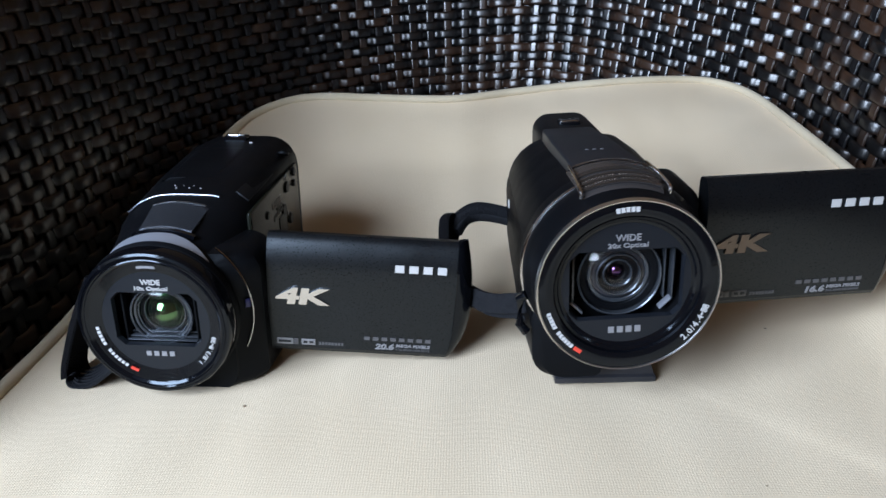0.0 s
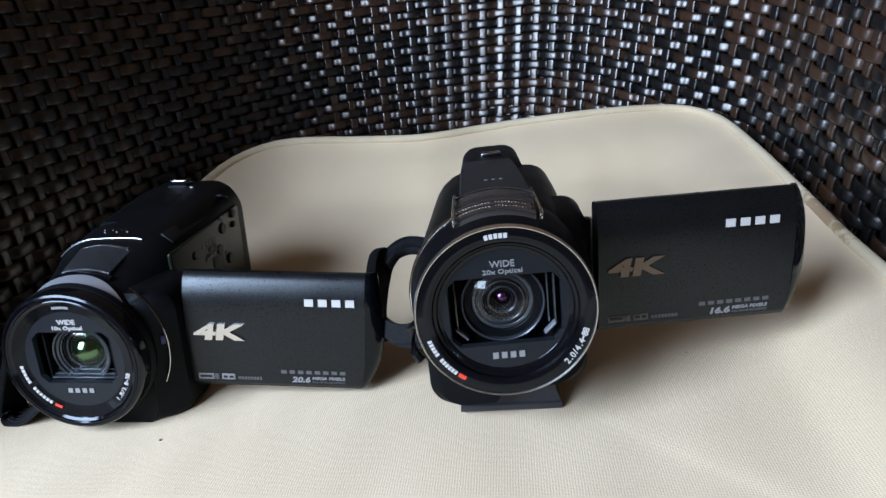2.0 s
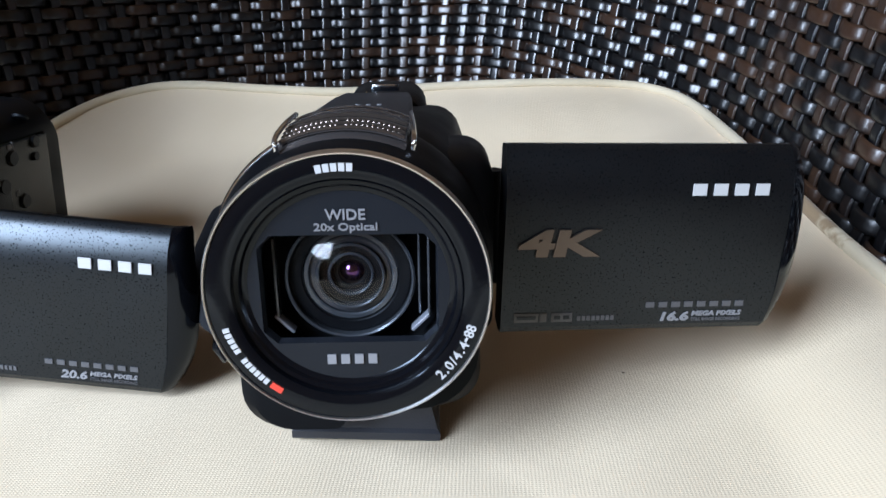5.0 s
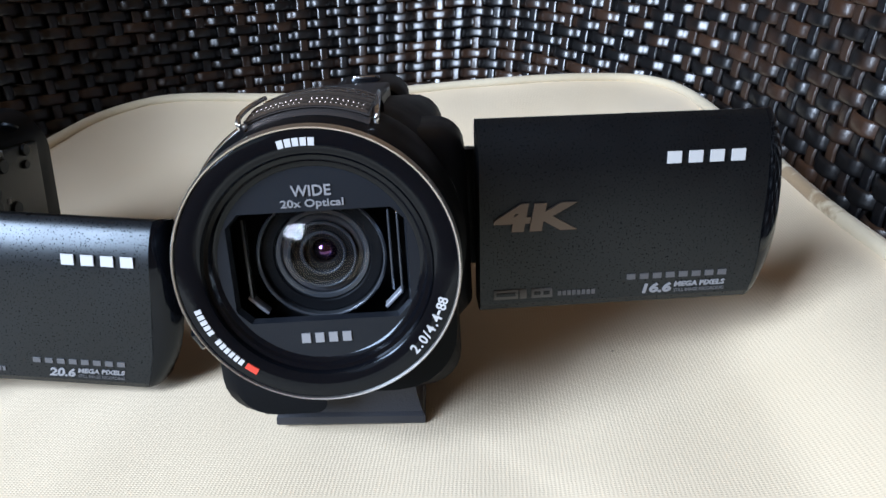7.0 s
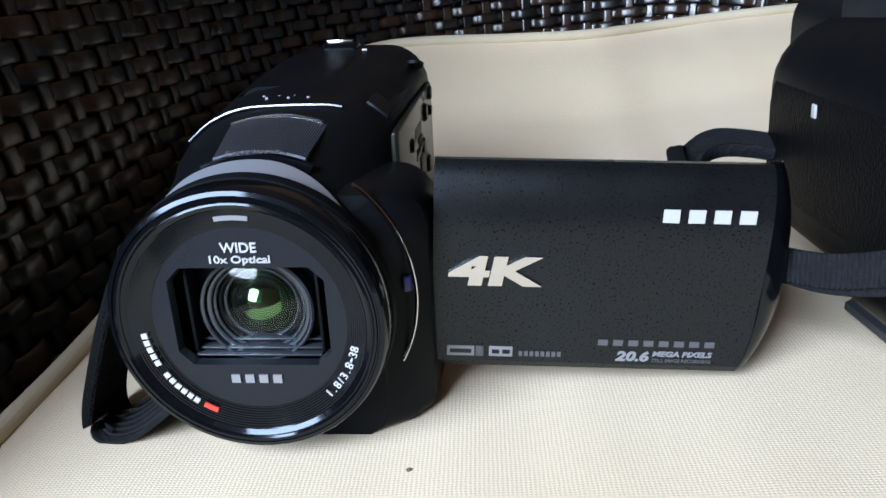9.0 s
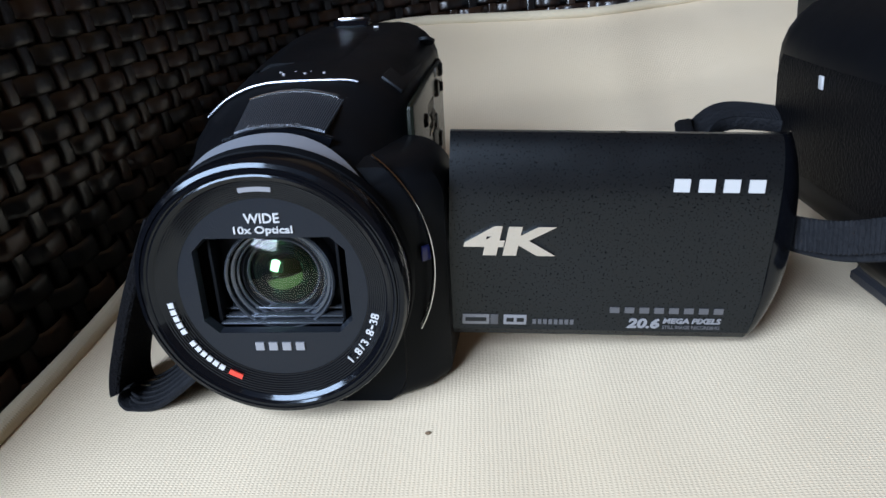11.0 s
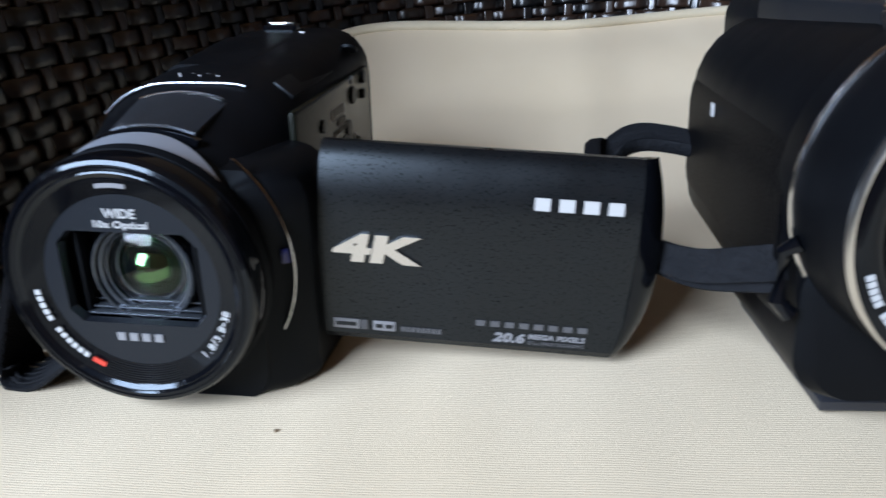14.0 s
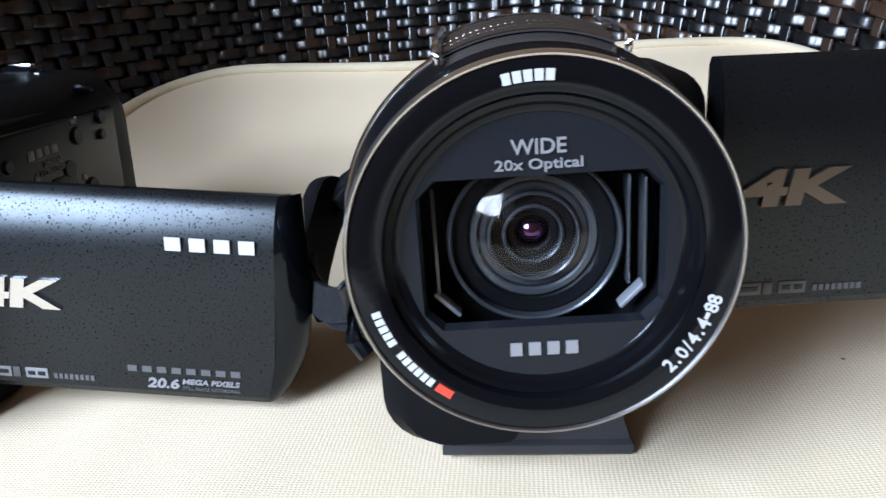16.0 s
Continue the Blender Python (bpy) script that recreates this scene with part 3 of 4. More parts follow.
def strap_ribs(owner, pts, width, across, lift):
    """Cross ribs of a webbing band, on both of its faces."""
    w = Vector(across).normalized()
    bm = bmesh.new()
    for a, b in zip(pts, pts[1:]):
        side = (b - a).cross(w).normalized()
        for f in (0.0, 0.5):
            for sign in (-1, 1):
                c = a.lerp(b, f) + side * lift * sign
                d = (b - a).normalized() * 0.00035
                q = side * 0.00035 * sign
                low, high = c - w * width / 2, c + w * width / 2
                ring = [[bm.verts.new(e + o) for o in (-d, q, d)] for e in (low, high)]
                bm.faces.new((ring[0][0], ring[0][1], ring[1][1], ring[1][0]))
                bm.faces.new((ring[0][1], ring[0][2], ring[1][2], ring[1][1]))
    bmesh.ops.recalc_face_normals(bm, faces=bm.faces)
    part("webbing_ribs", bm, M_WEB, owner)


A_POSE = pose(-0.1090, 0.2465, 0.0235, 0, -0.2, -2.5)
B_POSE = pose(0.0630, 0.228, 0.0498, 0, -2.8, 4.0)
PLATE_POSE = pose(0.0625, 0.228, 0.051, 0, 0, 4.0) @ pose(0.0032, 0.0520, -0.0420)


def camcorder_small():
    """Black camcorder with a 58 mm front ring, lying level on the cushion."""
    cam_a = thing("camcorder", A_POSE, "black compact camcorder with display swung open, on the cushion", "camcorder", "camcorders on the cushion")
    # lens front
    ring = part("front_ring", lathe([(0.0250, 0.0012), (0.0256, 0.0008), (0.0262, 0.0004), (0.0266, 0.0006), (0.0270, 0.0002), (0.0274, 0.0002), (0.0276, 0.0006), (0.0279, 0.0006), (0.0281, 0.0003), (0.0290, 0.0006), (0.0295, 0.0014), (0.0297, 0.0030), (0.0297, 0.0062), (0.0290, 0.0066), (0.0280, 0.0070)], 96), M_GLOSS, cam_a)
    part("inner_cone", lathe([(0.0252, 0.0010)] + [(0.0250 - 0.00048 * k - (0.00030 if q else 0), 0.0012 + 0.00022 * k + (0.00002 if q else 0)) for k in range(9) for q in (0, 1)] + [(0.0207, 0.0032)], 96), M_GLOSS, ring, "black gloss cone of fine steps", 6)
    face = part("lens_mask", mask_plate(0.0208, -0.0164, 0.0168, -0.0104, 0.0120, 0.0031, 0.0022), M_GREY, cam_a, "grey face with a rectangular window")
    bm, tw = lettering("WIDE", 0.0021, 0.0002, 0.012)
    part("lettering", move(bm, -tw / 2, 0.0029, 0.0154), M_WHITE, face)
    bm, tw = lettering("10x Optical", 0.0021, 0.0002, 0.012)
    for v in bm.verts:
        v.co.x *= 0.0126 / tw
    part("lettering", move(bm, -0.0063, 0.0029, 0.0126), M_WHITE, face)
    bm, bw = blocks(0.0122, 4, 0.0019)
    part("maker_mark", move(bm, -bw / 2, 0.0029, -0.0146), M_GREYPRINT, face)
    for k in range(12):
        if k != 5:
            part("name_mark", arc_blocks(0.0229, 0.0019, 186 + 4.17 * k, 189 + 4.17 * k, 0.0013), M_WHITE, ring, "plain white mark")
    part("coating_mark", arc_blocks(0.0229, 0.0019, 238, 246, 0.0012), M_RED, ring, "red mark")
    part("lettering", arc_text("1.8/3.8-38", 0.0229, 0.0019, 314, 345, 0.0019, 0.015), M_WHITE, ring)
    part("maker_mark", arc_blocks(0.0232, 0.0018, 99, 82, 0.0010), M_GREYPRINT, ring)
    part("lens_well", lathe([(0.0001, 0.0215), (0.0208, 0.0215), (0.0208, 0.0040)], 48), M_MATT, cam_a)
    for z, y in ((-0.0098, 0.0058), (-0.0088, 0.0072), (-0.0076, 0.0090)):
        part("shutter_blade", box(-0.0140, 0.0140, y, y + 0.0026, z, z + 0.0005, 0.0002), M_LENSRING, cam_a)
    part("shutter_blade", box(-0.0142, -0.0134, 0.0062, 0.0120, -0.0090, 0.0108, 0.0002), M_BLACK, cam_a)
    part("shutter_blade", box(0.0140, 0.0147, 0.0062, 0.0120, -0.0090, 0.0108, 0.0002), M_BLACK, cam_a)
    lens(cam_a, ((0.0124, 0.0116, 0.0070, 0.0150, M_LENSRING), (0.0116, 0.0104, 0.0082, 0.0160, M_LENSRING), (0.0104, 0.0096, 0.0090, 0.0170, M_LENSRING),
                 (0.0096, 0.0086, 0.0100, 0.0180, M_BLACK), (0.0086, 0.0078, 0.0106, 0.0180, M_LENSRING)), 0.0080, 0.0128, M_GLASS_GREEN, 0.0004, 0.0004, 0.0030)
    # front housing
    part("collar", lathe([(0.0286, 0.0105), (0.0290, 0.0120), (0.0290, 0.0200), (0.0284, 0.0260)], 72), M_BLACK, cam_a)
    secs = []
    for k in range(49):
        a = 46 + 92 * k / 48
        w = min(1.0, (138 - a) / 22, (a - 46) / 40)
        w = 0.0004 + 0.0056 * math.sin(math.pi / 2 * max(0.0, w))
        c, q = math.cos(radians(a)), math.sin(radians(a))
        secs.append([(r * c, y, r * q) for r, y in ((0.0270, 0.0112), (0.0292, 0.0110), (0.0292 + 0.30 * w, 0.0110 + w), (0.0270, 0.0114 + w))])
    part("silver_band", loft(secs), M_SILVER, cam_a, "bluish silver crescent over the lens")
    part("focus_ring", lathe([(0.0270, 0.0068)] + [(0.0299 + 0.00022 * (k % 2), 0.0070 + 0.0003 * k) for k in range(12)] + [(0.0285, 0.0106)], 96), M_BLACK, cam_a, "finely grooved black ring", 10)
    part("badge", move(box(-0.0012, 0.0012, -0.0004, 0.0004, -0.0018, 0.0018, 0.0003), 0.0322, 0.0154, 0.003, 0, 0, 36), M_BLUE, cam_a, "small blue badge")
    S = [(0.0120, -0.0265, 0.0262, -0.0355, 0.0262, (0.026, 0.026, 0.010, 0.018)), (0.0180, -0.0290, 0.0285, -0.0365, 0.0298, (0.0285, 0.0285, 0.008, 0.018)),
         (0.0300, -0.0310, 0.0288, -0.0370, 0.0328, (0.0300, 0.0260, 0.006, 0.018)), (0.0400, -0.0322, 0.0282, -0.0370, 0.0358, (0.030, 0.022, 0.005, 0.018)),
         (0.0445, -0.0325, 0.0276, -0.0370, 0.0372, (0.028, 0.018, 0.005, 0.018)), (0.0560, -0.0327, 0.0277, -0.0370, 0.0388, (0.028, 0.017, 0.005, 0.018)),
         (0.0800, -0.0330, 0.0272, -0.0370, 0.0405, (0.026, 0.015, 0.005, 0.018)), (0.1120, -0.0320, 0.0270, -0.0370, 0.0428, (0.025, 0.014, 0.005, 0.018)),
         (0.1230, -0.0300, 0.0270, -0.0365, 0.0426, (0.024, 0.013, 0.005, 0.016)), (0.1275, -0.0260, 0.0262, -0.0350, 0.0385, (0.020, 0.012, 0.005, 0.015))]
    body = part("body", loft([rrect(*s) for s in S]), M_BLACK, cam_a, "satin black body", 30)
    # microphone window on top
    part("microphone_frame", band(0.0295, 0.0317, 0.0182, 0.0200, 66, 112), M_GLOSS, body)
    secs = []
    for y, r in ((0.0208, 0.0314), (0.0210, 0.0319), (0.0290, 0.0338), (0.0376, 0.0359), (0.0379, 0.0354)):
        secs.append([((r + 0.00016 * (k % 2)) * math.cos(radians(70 + 38 * k / 88)), y, (r + 0.00016 * (k % 2)) * math.sin(radians(70 + 38 * k / 88))) for k in range(89)] + [(-0.008, y, 0.026), (0.010, y, 0.026)])
    part("microphone_grille", loft(secs), M_MIC, body, "finely ribbed dark metal grille", 10)
    bm, tw = lettering("5.1ch SURROUND", 0.0011, 0.0001, 0.01)
    part("lettering", move(bm, -tw / 2, 0.0184, 0.0319, -70), M_DIMPRINT, body)
    part("trim_strip", band(0.0354, 0.0363, 0.0382, 0.0389, 69, 108), M_CHROME, body, "thin chrome strip")
    part("trim_strip", tube(spline(rrect(0.0438, -0.0328, 0.0279, -0.0370, 0.0373, (0.028, 0.018, 0.005, 0.018))[3:9], 6), 0.00034, 8), M_RIM_DARK, body, "thin silver strip")
    for k, (x, y) in enumerate(((-0.006, 0.0500), (-0.0035, 0.0525), (-0.0005, 0.0500), (0.0005, 0.0525), (0.0045, 0.0500), (-0.0075, 0.0528))):
        part("top_print", box(x, x + 0.0007, y, y + 0.00025, 0.0370, 0.0384, 0.0001), M_GREYPRINT, body)
    part("shoe_cover", move(box(-0.0032, 0.0032, 0.0520, 0.0900, -0.0016, -0.0003, 0.0003), 0.0208, 0, 0.0333, 2.2, 38, 0), M_MATT, body)
    part("top_shell", loft([rrect(y, -0.017, 0.012, 0.036, z, (0.006, 0.006, 0.001, 0.001)) for y, z in ((0.062, 0.0392), (0.068, 0.0398), (0.098, 0.0424), (0.102, 0.0420))]), M_BLACK, body)
    lever = part("zoom_lever", loft([rrect(y, -0.0050 - d, 0.0050 + d, 0.040, z, (0.001, 0.001, 0.0005, 0.0005)) for y, d, z in ((0.1110, 0.0, 0.0432), (0.1122, 0.0008, 0.0446), (0.1165, 0.0010, 0.0450), (0.1185, 0.0, 0.0434))]), M_GLOSS, body)
    part("lever_top", box(-0.0042, 0.0042, 0.1130, 0.1155, 0.0446, 0.0455, 0.0004), M_CHROME, lever, "silver lever top")
    part("top_print", box(0.0080, 0.0096, 0.1085, 0.1089, 0.0412, 0.0430, 0.0001), M_WHITE, body)
    part("round_button", move(lathe([(0.0001, -0.0006), (0.0026, -0.0006), (0.0030, 0.0002)], 24), 0.0245, 0.1080, 0.0378, 60, 0, 0), M_MATT, body)
    part("viewfinder", loft([rrect(y, -0.021 + d, 0.019 - d, -0.004 + d, 0.0400 - d, (0.010, 0.008, 0.006, 0.006)) for y, d in ((0.1220, 0), (0.1330, 0.0008), (0.1370, 0.003), (0.1380, 0.006))]), M_BLACK, body)
    # flat side uncovered by the open display
    side = part("side_plate", box(0.0262, 0.0284, 0.0400, 0.1172, -0.0330, 0.0312, 0.0012), M_SIDE, body, "grey metallic side with buttons")
    for y, z, r in ((0.0942, 0.0253, 0.0030), (0.1084, 0.0288, 0.0024), (0.1076, 0.0234, 0.0018), (0.0612, 0.0227, 0.0021), (0.0980, 0.0085, 0.0030)):
        part("button", move(lathe([(0.0001, -0.0008), (r * 0.8, -0.0008), (r, 0.0002)], 20), 0.0285, y, z, 0, 0, 90), M_MATT, side)
    part("card_slot", box(0.0280, 0.0288, 0.0790, 0.0905, 0.0040, 0.0150, 0.0003), M_MATT, side)
    part("card_slot", move(lathe([(0.0001, -0.0004), (0.0026, -0.0004), (0.0028, 0.0002)], 20), 0.0286, 0.0880, 0.0162, 0, 0, 90), M_MATT, side)
    for y0, y1, z0, z1 in ((0.0700, 0.0728, 0.0222, 0.0250), (0.0738, 0.0764, 0.0224, 0.0250), (0.0772, 0.0798, 0.0224, 0.0250), (0.0806, 0.0838, 0.0224, 0.0250), (0.0700, 0.0845, 0.0216, 0.0218),
                           (0.0924, 0.0946, 0.0288, 0.0304), (0.0950, 0.0956, 0.0286, 0.0310), (0.0712, 0.0734, 0.0158, 0.0178), (0.0936, 0.0956, 0.0112, 0.0132)):
        part("side_print", box(0.0280, 0.0286, y0, y1, z0, z1, 0.0001), M_SIDEPRINT, side)
    for words, y, z in (("DIGITAL", 0.0762, 0.0194), ("5.1 CREATOR", 0.0722, 0.0170)):
        bm, tw = lettering(words, 0.0017, 0.0002, 0.02)
        part("lettering", move(bm, 0.0286, y, z, 0, 0, 90), M_SIDEPRINT, side)
    for k in range(5):
        part("speaker_slot", move(box(0.0280, 0.0287, -0.0004, 0.0004, -0.006, 0.006, 0.0002), 0, 0.056 + 0.0035 * k, 0.006, 20, 0, 0), M_MATT, side)
    # hinge block and display
    hinge = part("hinge_block", loft([rrect(y, 0.012, x, -0.0330, z, (0.004, 0.010, 0.004, 0.003)) for y, x, z in ((0.0125, 0.0260, 0.0190), (0.0165, 0.0325, 0.0228), (0.0215, 0.0362, 0.0238), (0.0400, 0.0372, 0.0240), (0.0420, 0.0358, 0.0230))]), M_BLACK, cam_a, "", 30)
    part("trim_strip", lathe([(0.0334, 0.0150), (0.0340, 0.0148), (0.0342, 0.0150), (0.0340, 0.0154), (0.0334, 0.0156)], 48, -28, 50), M_CHROME, hinge, "thin chrome strip")
    part("hinge_pin", move(lathe([(0.0001, -0.018), (0.0026, -0.018), (0.0026, 0.018), (0.0001, 0.018)], 20), 0.0385, 0.0300, -0.004, 90, 0, 0), M_MATT, hinge)
    display(cam_a, A_POSE.inverted() @ pose(-0.0330, 0.2712, 0.0232, 0, 2.9, 0.4), "20.6", M_CHROME, 0.0118, M_GREYPRINT)
    # hand strap
    pts = spline([(-0.0290, 0.0200, 0.012), (-0.0365, 0.0190, -0.004), (-0.0420, 0.0185, -0.018), (-0.0450, 0.0175, -0.0290), (-0.0430, 0.0160, -0.0340), (-0.0350, 0.0150, -0.0320), (-0.0240, 0.0150, -0.0235)], 8)
    strap = part("hand_strap", ribbon(pts[:30], lambda t: (0.10, 1, 0.0), lambda t: 0.0150, 0.0030), M_FUZZ, cam_a, "black fuzzy hook-and-loop hand strap")
    part("strap_tail", ribbon(pts[27:], lambda t: (-0.45, 1, -0.15), lambda t: 0.0170, 0.0016), M_WEB, strap, "ribbed black webbing")
    tail = pts[29:]
    for k in range(6):
        line = [p + Vector((-0.0032, 0.0070, -0.0010)) * (1 - 0.4 * k) + Vector((0, -0.0004, 0.0009)) for p in tail]
        part("webbing_rib", tube(line, 0.00045, 6), M_WEB, strap)
    return cam_a


def camcorder_large():
    """Black camcorder with a 63 mm front ring, raised on a mounting plate."""
    cam_b = thing("camcorder", B_POSE, "large black camcorder on a tripod plate, display swung open", "camcorder", "camcorders on the cushion")
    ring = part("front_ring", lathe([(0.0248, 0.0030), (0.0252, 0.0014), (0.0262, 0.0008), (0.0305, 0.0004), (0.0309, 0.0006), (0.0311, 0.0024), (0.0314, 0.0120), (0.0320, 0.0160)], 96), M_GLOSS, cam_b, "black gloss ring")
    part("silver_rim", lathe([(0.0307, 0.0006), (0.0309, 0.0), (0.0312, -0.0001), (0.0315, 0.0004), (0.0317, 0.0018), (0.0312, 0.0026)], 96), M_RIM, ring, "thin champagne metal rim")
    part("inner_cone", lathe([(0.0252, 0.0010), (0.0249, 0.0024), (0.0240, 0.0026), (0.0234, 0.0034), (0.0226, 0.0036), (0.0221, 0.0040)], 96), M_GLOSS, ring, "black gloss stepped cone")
    for k in range(5):
        part("maker_mark", arc_blocks(0.0281, 0.0005, 101 - 3.3 * k, 98.4 - 3.3 * k, 0.0017), M_WHITE, ring)
    for k in range(12):
        if k != 5:
            part("name_mark", arc_blocks(0.0283, 0.0005, 196 + 2.75 * k, 198 + 2.75 * k, 0.0015), M_WHITE, ring, "plain white mark")
    part("coating_mark", arc_blocks(0.0283, 0.0005, 230, 236, 0.0015), M_RED, ring, "red mark")
    part("lettering", arc_text("2.0/4.4-88", 0.0283, 0.0005, 315, 342, 0.0023, 0.015), M_WHITE, ring)
    face = part("lens_mask", mask_plate(0.0223, -0.0196, 0.0198, -0.0132, 0.0124, 0.0038, 0.0022), M_GREY, cam_b, "grey face with a rectangular window")
    bm, tw = lettering("WIDE", 0.0024, 0.0002, 0.012)
    part("lettering", move(bm, -tw / 2, 0.0036, 0.0158), M_GREYPRINT, face)
    bm, tw = lettering("20x Optical", 0.0022, 0.0002, 0.012)
    for v in bm.verts:
        v.co.x *= 0.0136 / tw
    part("lettering", move(bm, -0.0068, 0.0036, 0.0129), M_GREYPRINT, face)
    bm, bw = blocks(0.0124, 4, 0.0023)
    part("maker_mark", move(bm, -bw / 2, 0.0036, -0.0184), M_GREYPRINT, face)
    part("lens_well", lathe([(0.0001, 0.0260), (0.0223, 0.0260), (0.0223, 0.0048)], 48), M_MATT, cam_b)
    for x0, x1, y in ((-0.0176, -0.0168, 0.0090), (0.0152, 0.0158, 0.0110), (0.0174, 0.0180, 0.0085)):
        part("shutter_blade", box(x0, x1, y, y + 0.0045, -0.0096, 0.0100, 0.0003), M_LENSRING, cam_b)
    for sx in (-1, 1):
        part("shutter_blade", move(box(-0.0030, 0.0030, 0.0088, 0.0118, -0.0004, 0.0004, 0.0002), sx * 0.0158, 0, -0.0108, 0, -sx * 45, 0), M_SILVER, cam_b)
    lens(cam_b, ((0.0150, 0.0142, 0.0104, 0.0170, M_LENSRING), (0.0142, 0.0112, 0.0124, 0.0180, M_BLACK), (0.0112, 0.0096, 0.0128, 0.0190, M_LENSRING), (0.0096, 0.0080, 0.0134, 0.0200, M_PLATE),
                 (0.0080, 0.0074, 0.0118, 0.0200, M_LENSRING), (0.0074, 0.0054, 0.0140, 0.0210, M_BLACK), (0.0054, 0.0047, 0.0132, 0.0220, M_LENSRING), (0.0047, 0.0030, 0.0150, 0.0220, M_BLACK)), 0.0031, 0.0170, M_GLASS_VIOLET, -0.0004, -0.0004, 0.0054)
    # barrel
    part("barrel", lathe([(0.0313, 0.0026), (0.0317, 0.0032), (0.0322, 0.0110), (0.0330, 0.0150), (0.0334, 0.0200), (0.0326, 0.0300)], 84), M_BLACK, cam_b)
    part("barrel_ring", lathe([(0.0328, 0.0195), (0.0337, 0.0196), (0.0340, 0.0200), (0.0340, 0.0203), (0.0337, 0.0207), (0.0328, 0.0208)], 84, 96, 262), M_CHROME, cam_b, "polished metal ring")
    S = [(0.0200, -0.0310, 0.0300, -0.0405, 0.0286, (0.029, 0.027, 0.016, 0.024)), (0.0260, -0.0322, 0.0308, -0.0425, 0.0304, (0.031, 0.026, 0.010, 0.022)),
         (0.0400, -0.0318, 0.0308, -0.0430, 0.0308, (0.030, 0.024, 0.006, 0.020)), (0.0900, -0.0282, 0.0300, -0.0430, 0.0262, (0.025, 0.013, 0.006, 0.018)),
         (0.1180, -0.0258, 0.0298, -0.0430, 0.0232, (0.021, 0.010, 0.006, 0.016)), (0.1280, -0.0220, 0.0270, -0.0400, 0.0205, (0.018, 0.010, 0.006, 0.014))]
    body = part("body", loft([rrect(*s) for s in S]), M_BLACK, cam_b, "satin black body", 30)
    S2 = [(y, xl - 0.0009, -0.010, zb + 0.006, zt - 0.006, (r[0] * 0.86, 0.004, 0.004, r[3] * 0.9)) for y, xl, xr, zb, zt, r in S[1:5]]
    part("grip_pad", loft([rrect(*s) for s in S2]), M_LEATHER, body, "grained black leatherette grip", 60)
    part("side_mark", move(box(-0.0012, 0.0012, -0.0003, 0.0003, -0.0018, 0.0018, 0.0002), -0.0297, 0.0850, 0.003, 0, 0, 86), M_WHITE, body)
    # microphone block over the lens
    mic = part("microphone_block", loft([[(math.cos(radians(a)) * r0, y, math.sin(radians(a)) * r0) for a in range(66, 117, 5)] + [(math.cos(radians(a)) * 0.0300, y, math.sin(radians(a)) * 0.0300) for a in range(116, 65, -5)]
               for y, r0 in ((0.0100, 0.0320), (0.0115, 0.0330), (0.0150, 0.0337), (0.0270, 0.0350), (0.0330, 0.0352), (0.0345, 0.0336))]), M_SMOKE, cam_b, "glossy bronze-black block", 30)
    for y in (0.0122, 0.0158, 0.0194, 0.0230):
        part("grille_rib", band(0.0335, 0.0338 + 0.09 * (y - 0.0122) + 0.0006, y, y + 0.0016, 67, 115, 24), M_SMOKE, mic)
    for y, r in ((0.0182, 0.0345), (0.0146, 0.0341)):
        for k in range(22):
            a = radians(70 + 1.95 * k + (2 if k > 10 else 0))
            part("grille_bead", move(lathe([(0.0002, -0.0002), (0.0003, -0.0004), (0.0005, -0.0003), (0.00054, 0.0003)], 8), r * math.cos(a), y, r * math.sin(a)), M_BRONZE, mic)
    for y in (0.0122, 0.0158, 0.0194, 0.0230):
        r = 0.0338 + 0.09 * (y - 0.0122) + 0.0006
        part("rib_edge", band(r - 0.0004, r + 0.0002, y - 0.0002, y + 0.0003, 68, 114, 24), M_BRONZE, mic)
    for sx in (-1, 1):
        part("trim_strip", tube(spline([(sx * 0.0148, 0.0098, 0.0296), (sx * 0.0150, 0.0108, 0.0322), (sx * 0.0146, 0.0220, 0.0334), (sx * 0.0140, 0.0345, 0.0336)], 6), 0.0006, 8), M_CHROME, mic, "chrome side strip")
    part("trim_strip", band(0.0346, 0.0356, 0.0338, 0.0348, 66, 114), M_CHROME, mic, "thin chrome strip")
    part("trim_strip", band(0.0348, 0.0354, 0.0252, 0.0258, 67, 115), M_BRONZE, mic)
    # raised top with zoom lever
    part("top_cover", loft([rrect(y, -0.0125 + d, 0.0145 - d, 0.012, z, (0.0012, 0.0012, 0.001, 0.001), 3) for y, d, z in ((0.034, -0.0005, 0.0318), (0.037, 0, 0.0328), (0.090, 0.001, 0.0300), (0.112, 0.002, 0.0285), (0.116, 0.004, 0.0265))]), M_TOP, body, "", 30)
    for x in (-0.002, 0.001, 0.004):
        part("top_print", box(x, x + 0.0014, 0.062, 0.0626, 0.0306, 0.0319, 0.0001), M_DIMPRINT, body)
    vf = part("viewfinder", loft([rrect(y, -0.0110 + d, 0.0185 - d, 0.000, z, (0.008, 0.008, 0.003, 0.003)) for y, d, z in ((0.1080, 0.001, 0.0268), (0.1130, 0, 0.0282), (0.1420, 0.0006, 0.0288), (0.1500, 0.004, 0.0260))]), M_MATT, body, "", 30)
    lever = part("zoom_lever", box(-0.0015, 0.0085, 0.1180, 0.1250, 0.0272, 0.0300, 0.0010), M_GLOSS, vf)
    part("lever_top", box(-0.0008, 0.0072, 0.1182, 0.1194, 0.0294, 0.0304, 0.0003), M_CHROME, lever)
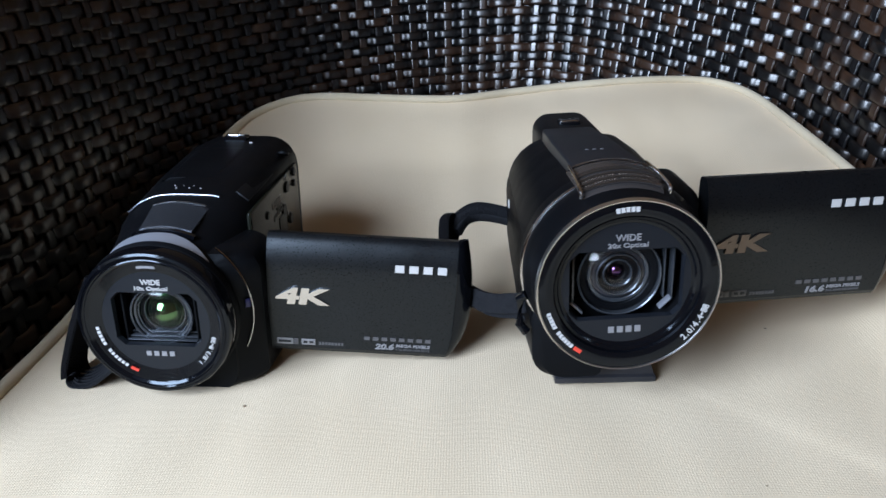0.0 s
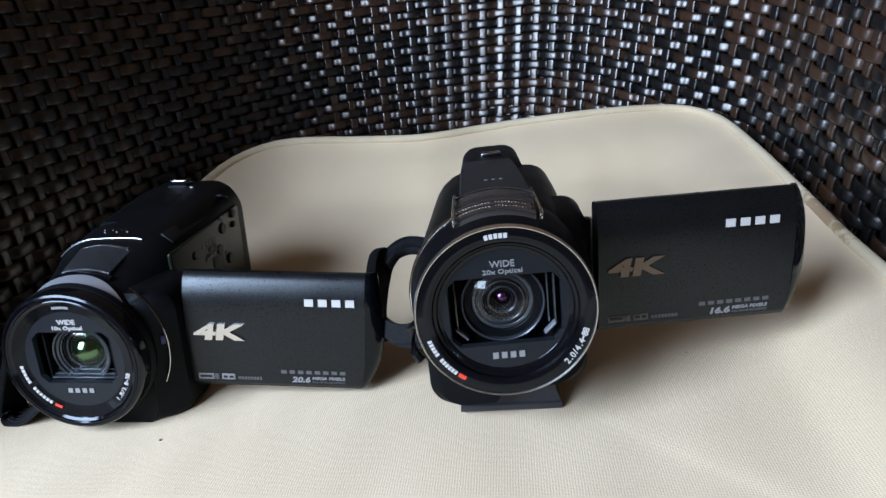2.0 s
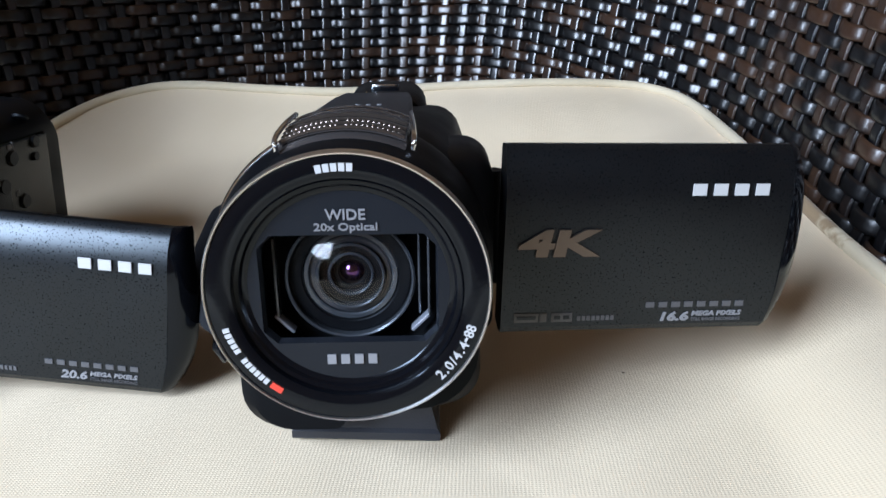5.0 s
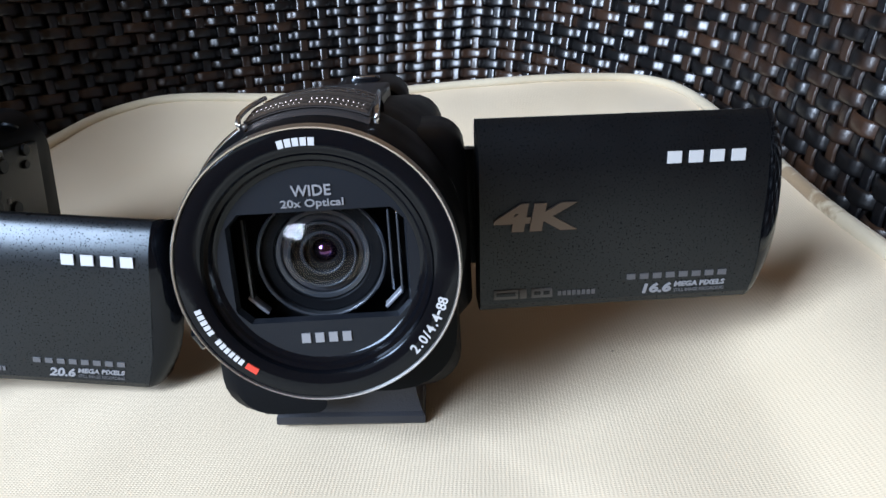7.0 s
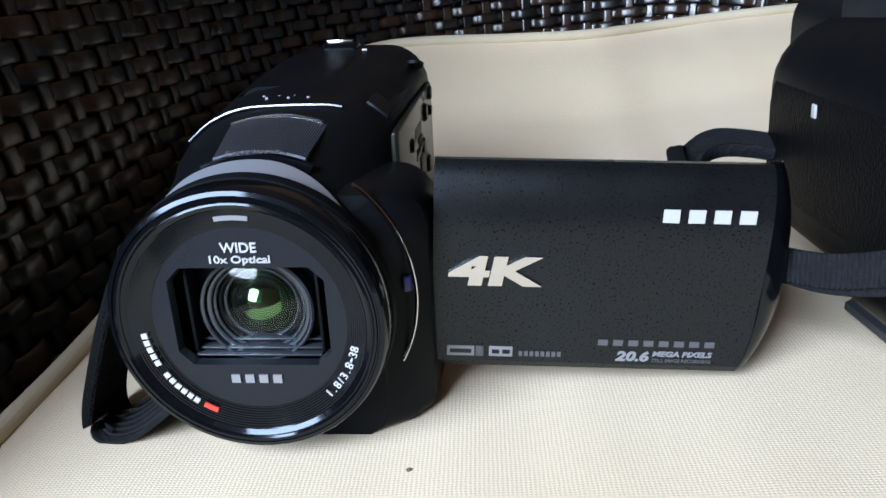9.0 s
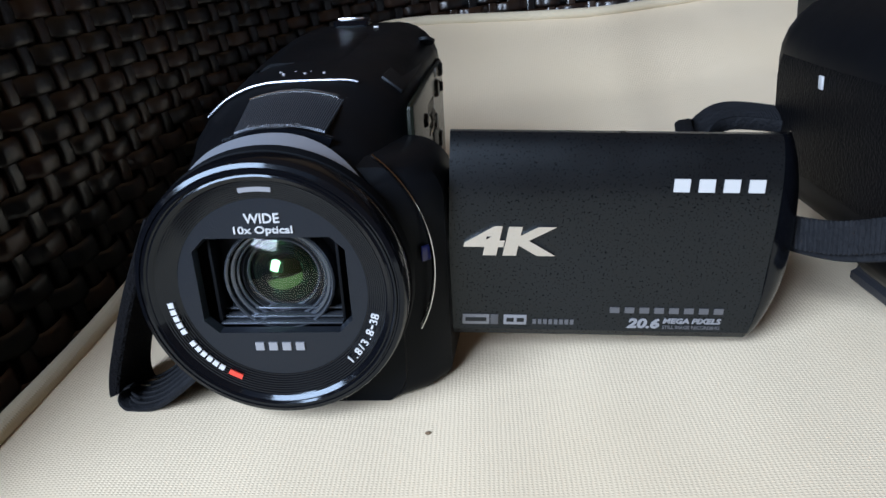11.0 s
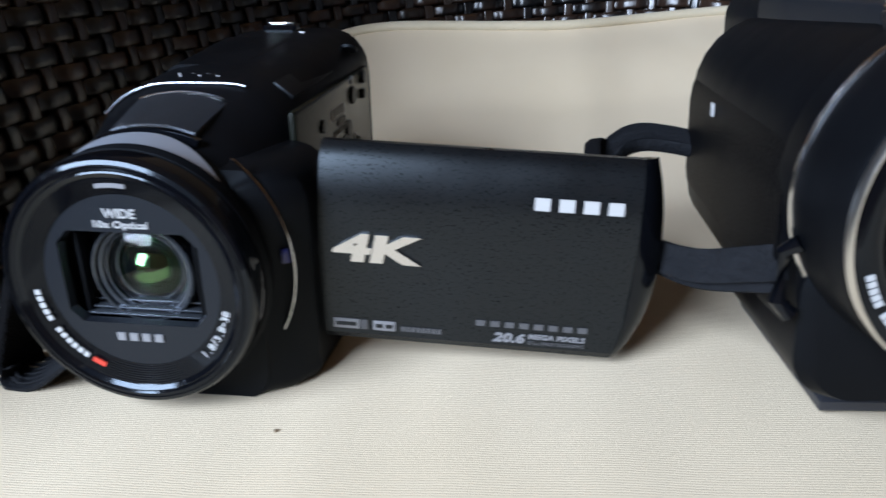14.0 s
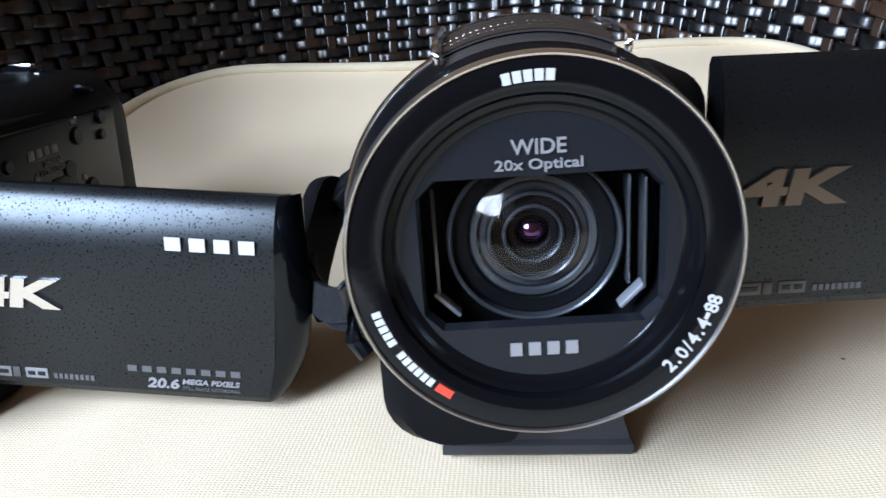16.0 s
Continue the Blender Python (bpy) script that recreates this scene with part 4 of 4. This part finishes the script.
    hinge = part("hinge_block", loft([rrect(y, 0.010, x, -0.0250, z, (0.004, 0.008, 0.004, 0.003)) for y, x, z in ((0.0220, 0.0290, 0.0190), (0.0270, 0.0318, 0.0222), (0.0340, 0.0346, 0.0240), (0.0560, 0.0350, 0.0240), (0.0600, 0.0330, 0.0225))]), M_BLACK, cam_b, "", 30)
    part("hinge_pin", move(lathe([(0.0001, -0.016), (0.0026, -0.016), (0.0026, 0.016), (0.0001, 0.016)], 20), 0.0355, 0.0480, 0.000, 90, 0, 0), M_MATT, hinge)
    part("side_plate", box(0.0280, 0.0312, 0.0600, 0.1150, -0.0380, 0.0100, 0.0012), M_SIDE, body)
    part("lower_grip", loft([rrect(y, -0.0300 + d, -0.004, -0.0440, -0.012 - d, (0.008, 0.004, 0.003, 0.010)) for y, d in ((0.0170, 0.003), (0.0190, 0.0), (0.0600, 0.0), (0.0640, 0.003))]), M_BLACK, body)
    display(cam_b, B_POSE.inverted() @ pose(0.1360, 0.2680, 0.0522, 0, -1.0, 8.5), "16.6", M_BRONZE, 0.0090, M_DIMPRINT)
    # strap with its lugs
    inv = B_POSE.inverted()
    lug = tube([(-0.0322, 0.0165, -0.0080), (-0.0345, 0.0180, -0.0100), (-0.0345, 0.0190, -0.0210), (-0.0320, 0.0180, -0.0240)], 0.0018, 8)
    part("strap_lug", lug, M_GLOSS, cam_b)
    LOW = spline([(0.0330, 0.2480, 0.0345), (0.0270, 0.2560, 0.0300), (0.0170, 0.2700, 0.0235), (0.0080, 0.2880, 0.0205), (0.0040, 0.3020, 0.0205)], 8)
    pts = [inv @ p for p in LOW]
    strap = part("hand_strap", ribbon(pts, lambda t: (0.1, 0.25, 1), lambda t: 0.0078, 0.0016), M_WEB, cam_b, "ribbed black webbing hand strap")
    pts = [inv @ p for p in spline([(0.0085, 0.2900, 0.0180), (0.0030, 0.3060, 0.0185), (0.0010, 0.3230, 0.0220), (0.0010, 0.3380, 0.0275), (0.0030, 0.3460, 0.0290)], 8)]
    under = [inv @ (p + Vector((0.0012, 0.0006, -0.0036 * (1 - k / len(LOW))))) for k, p in enumerate(LOW)]
    part("strap_tail", ribbon(under, lambda t: (0.1, 0.35, 1), lambda t: 0.0078, 0.0016), M_WEB, strap, "second layer of ribbed webbing")
    strap_ribs(strap, [inv @ p for p in LOW], 0.0078, (0.1, 0.25, 1), 0.0008)
    part("strap_pad", ribbon(pts, lambda t: (-0.25, -0.15, 1), lambda t: 0.0170 - 0.006 * max(0, t - 0.75) * 4, 0.0050), M_FUZZ, strap, "padded black velvet section")
    pts = [inv @ p for p in spline([(0.0030, 0.3380, 0.0275), (0.0075, 0.3440, 0.0325), (0.0140, 0.3460, 0.0350), (0.0220, 0.3440, 0.0352), (0.0330, 0.3400, 0.0340)], 8)]
    part("strap_cord", ribbon(pts, lambda t: (0, 1, 0.4), lambda t: 0.0085, 0.0045), M_WEB, strap)
    strap_ribs(strap, pts, 0.0085, (0, 1, 0.4), 0.0023)
    return cam_b


camcorder_small()
camcorder_large()

# ---- mounting plate under the large camcorder ----
plate = thing("mounting_plate", PLATE_POSE, "dark grey quick-release tripod plate on the cushion", "tripod plate")
part("plate", loft([[(sx * (0.0200 + e), sy * (0.0262 + e), z) for sx, sy in ((-1, -1), (1, -1), (1, 1), (-1, 1))] for z, e in
     ((-0.0125, -0.0004), (-0.0120, 0.0), (-0.0100, 0.0), (-0.0090, -0.0008), (-0.0040, -0.0024), (0.0002, -0.0026))]), M_PLATE, plate, "", 20)
part("rubber_pad", box(-0.0160, 0.0160, -0.0160, 0.0160, -0.0004, 0.0012, 0.0004), M_MATT, plate)

# ---- specks on the cushion ----
for x, y, r in ((-0.0767, 0.2435, 0.0007), (0.139, 0.291, 0.0006), (0.208, 0.280, 0.0005), (0.104, 0.192, 0.0004)):
    bm = bmesh.new()
    bmesh.ops.create_icosphere(bm, subdivisions=1, radius=r)
    for v in bm.verts:
        v.co = v.co * (0.8 + 0.4 * rng.random())
        v.co.z *= 0.45
    speck = part("crumb", bm, M_CRUMB, None)
    under = min((v.co for v in cover.data.vertices if v.co.z > -0.03), key=lambda c: (c.x - x) ** 2 + (c.y - y) ** 2)
    speck.location = (x, y, under.z + r * 0.2)
    tagged(speck, "tiny brown crumb lying on the cushion", "crumb", "crumbs on the cushion")
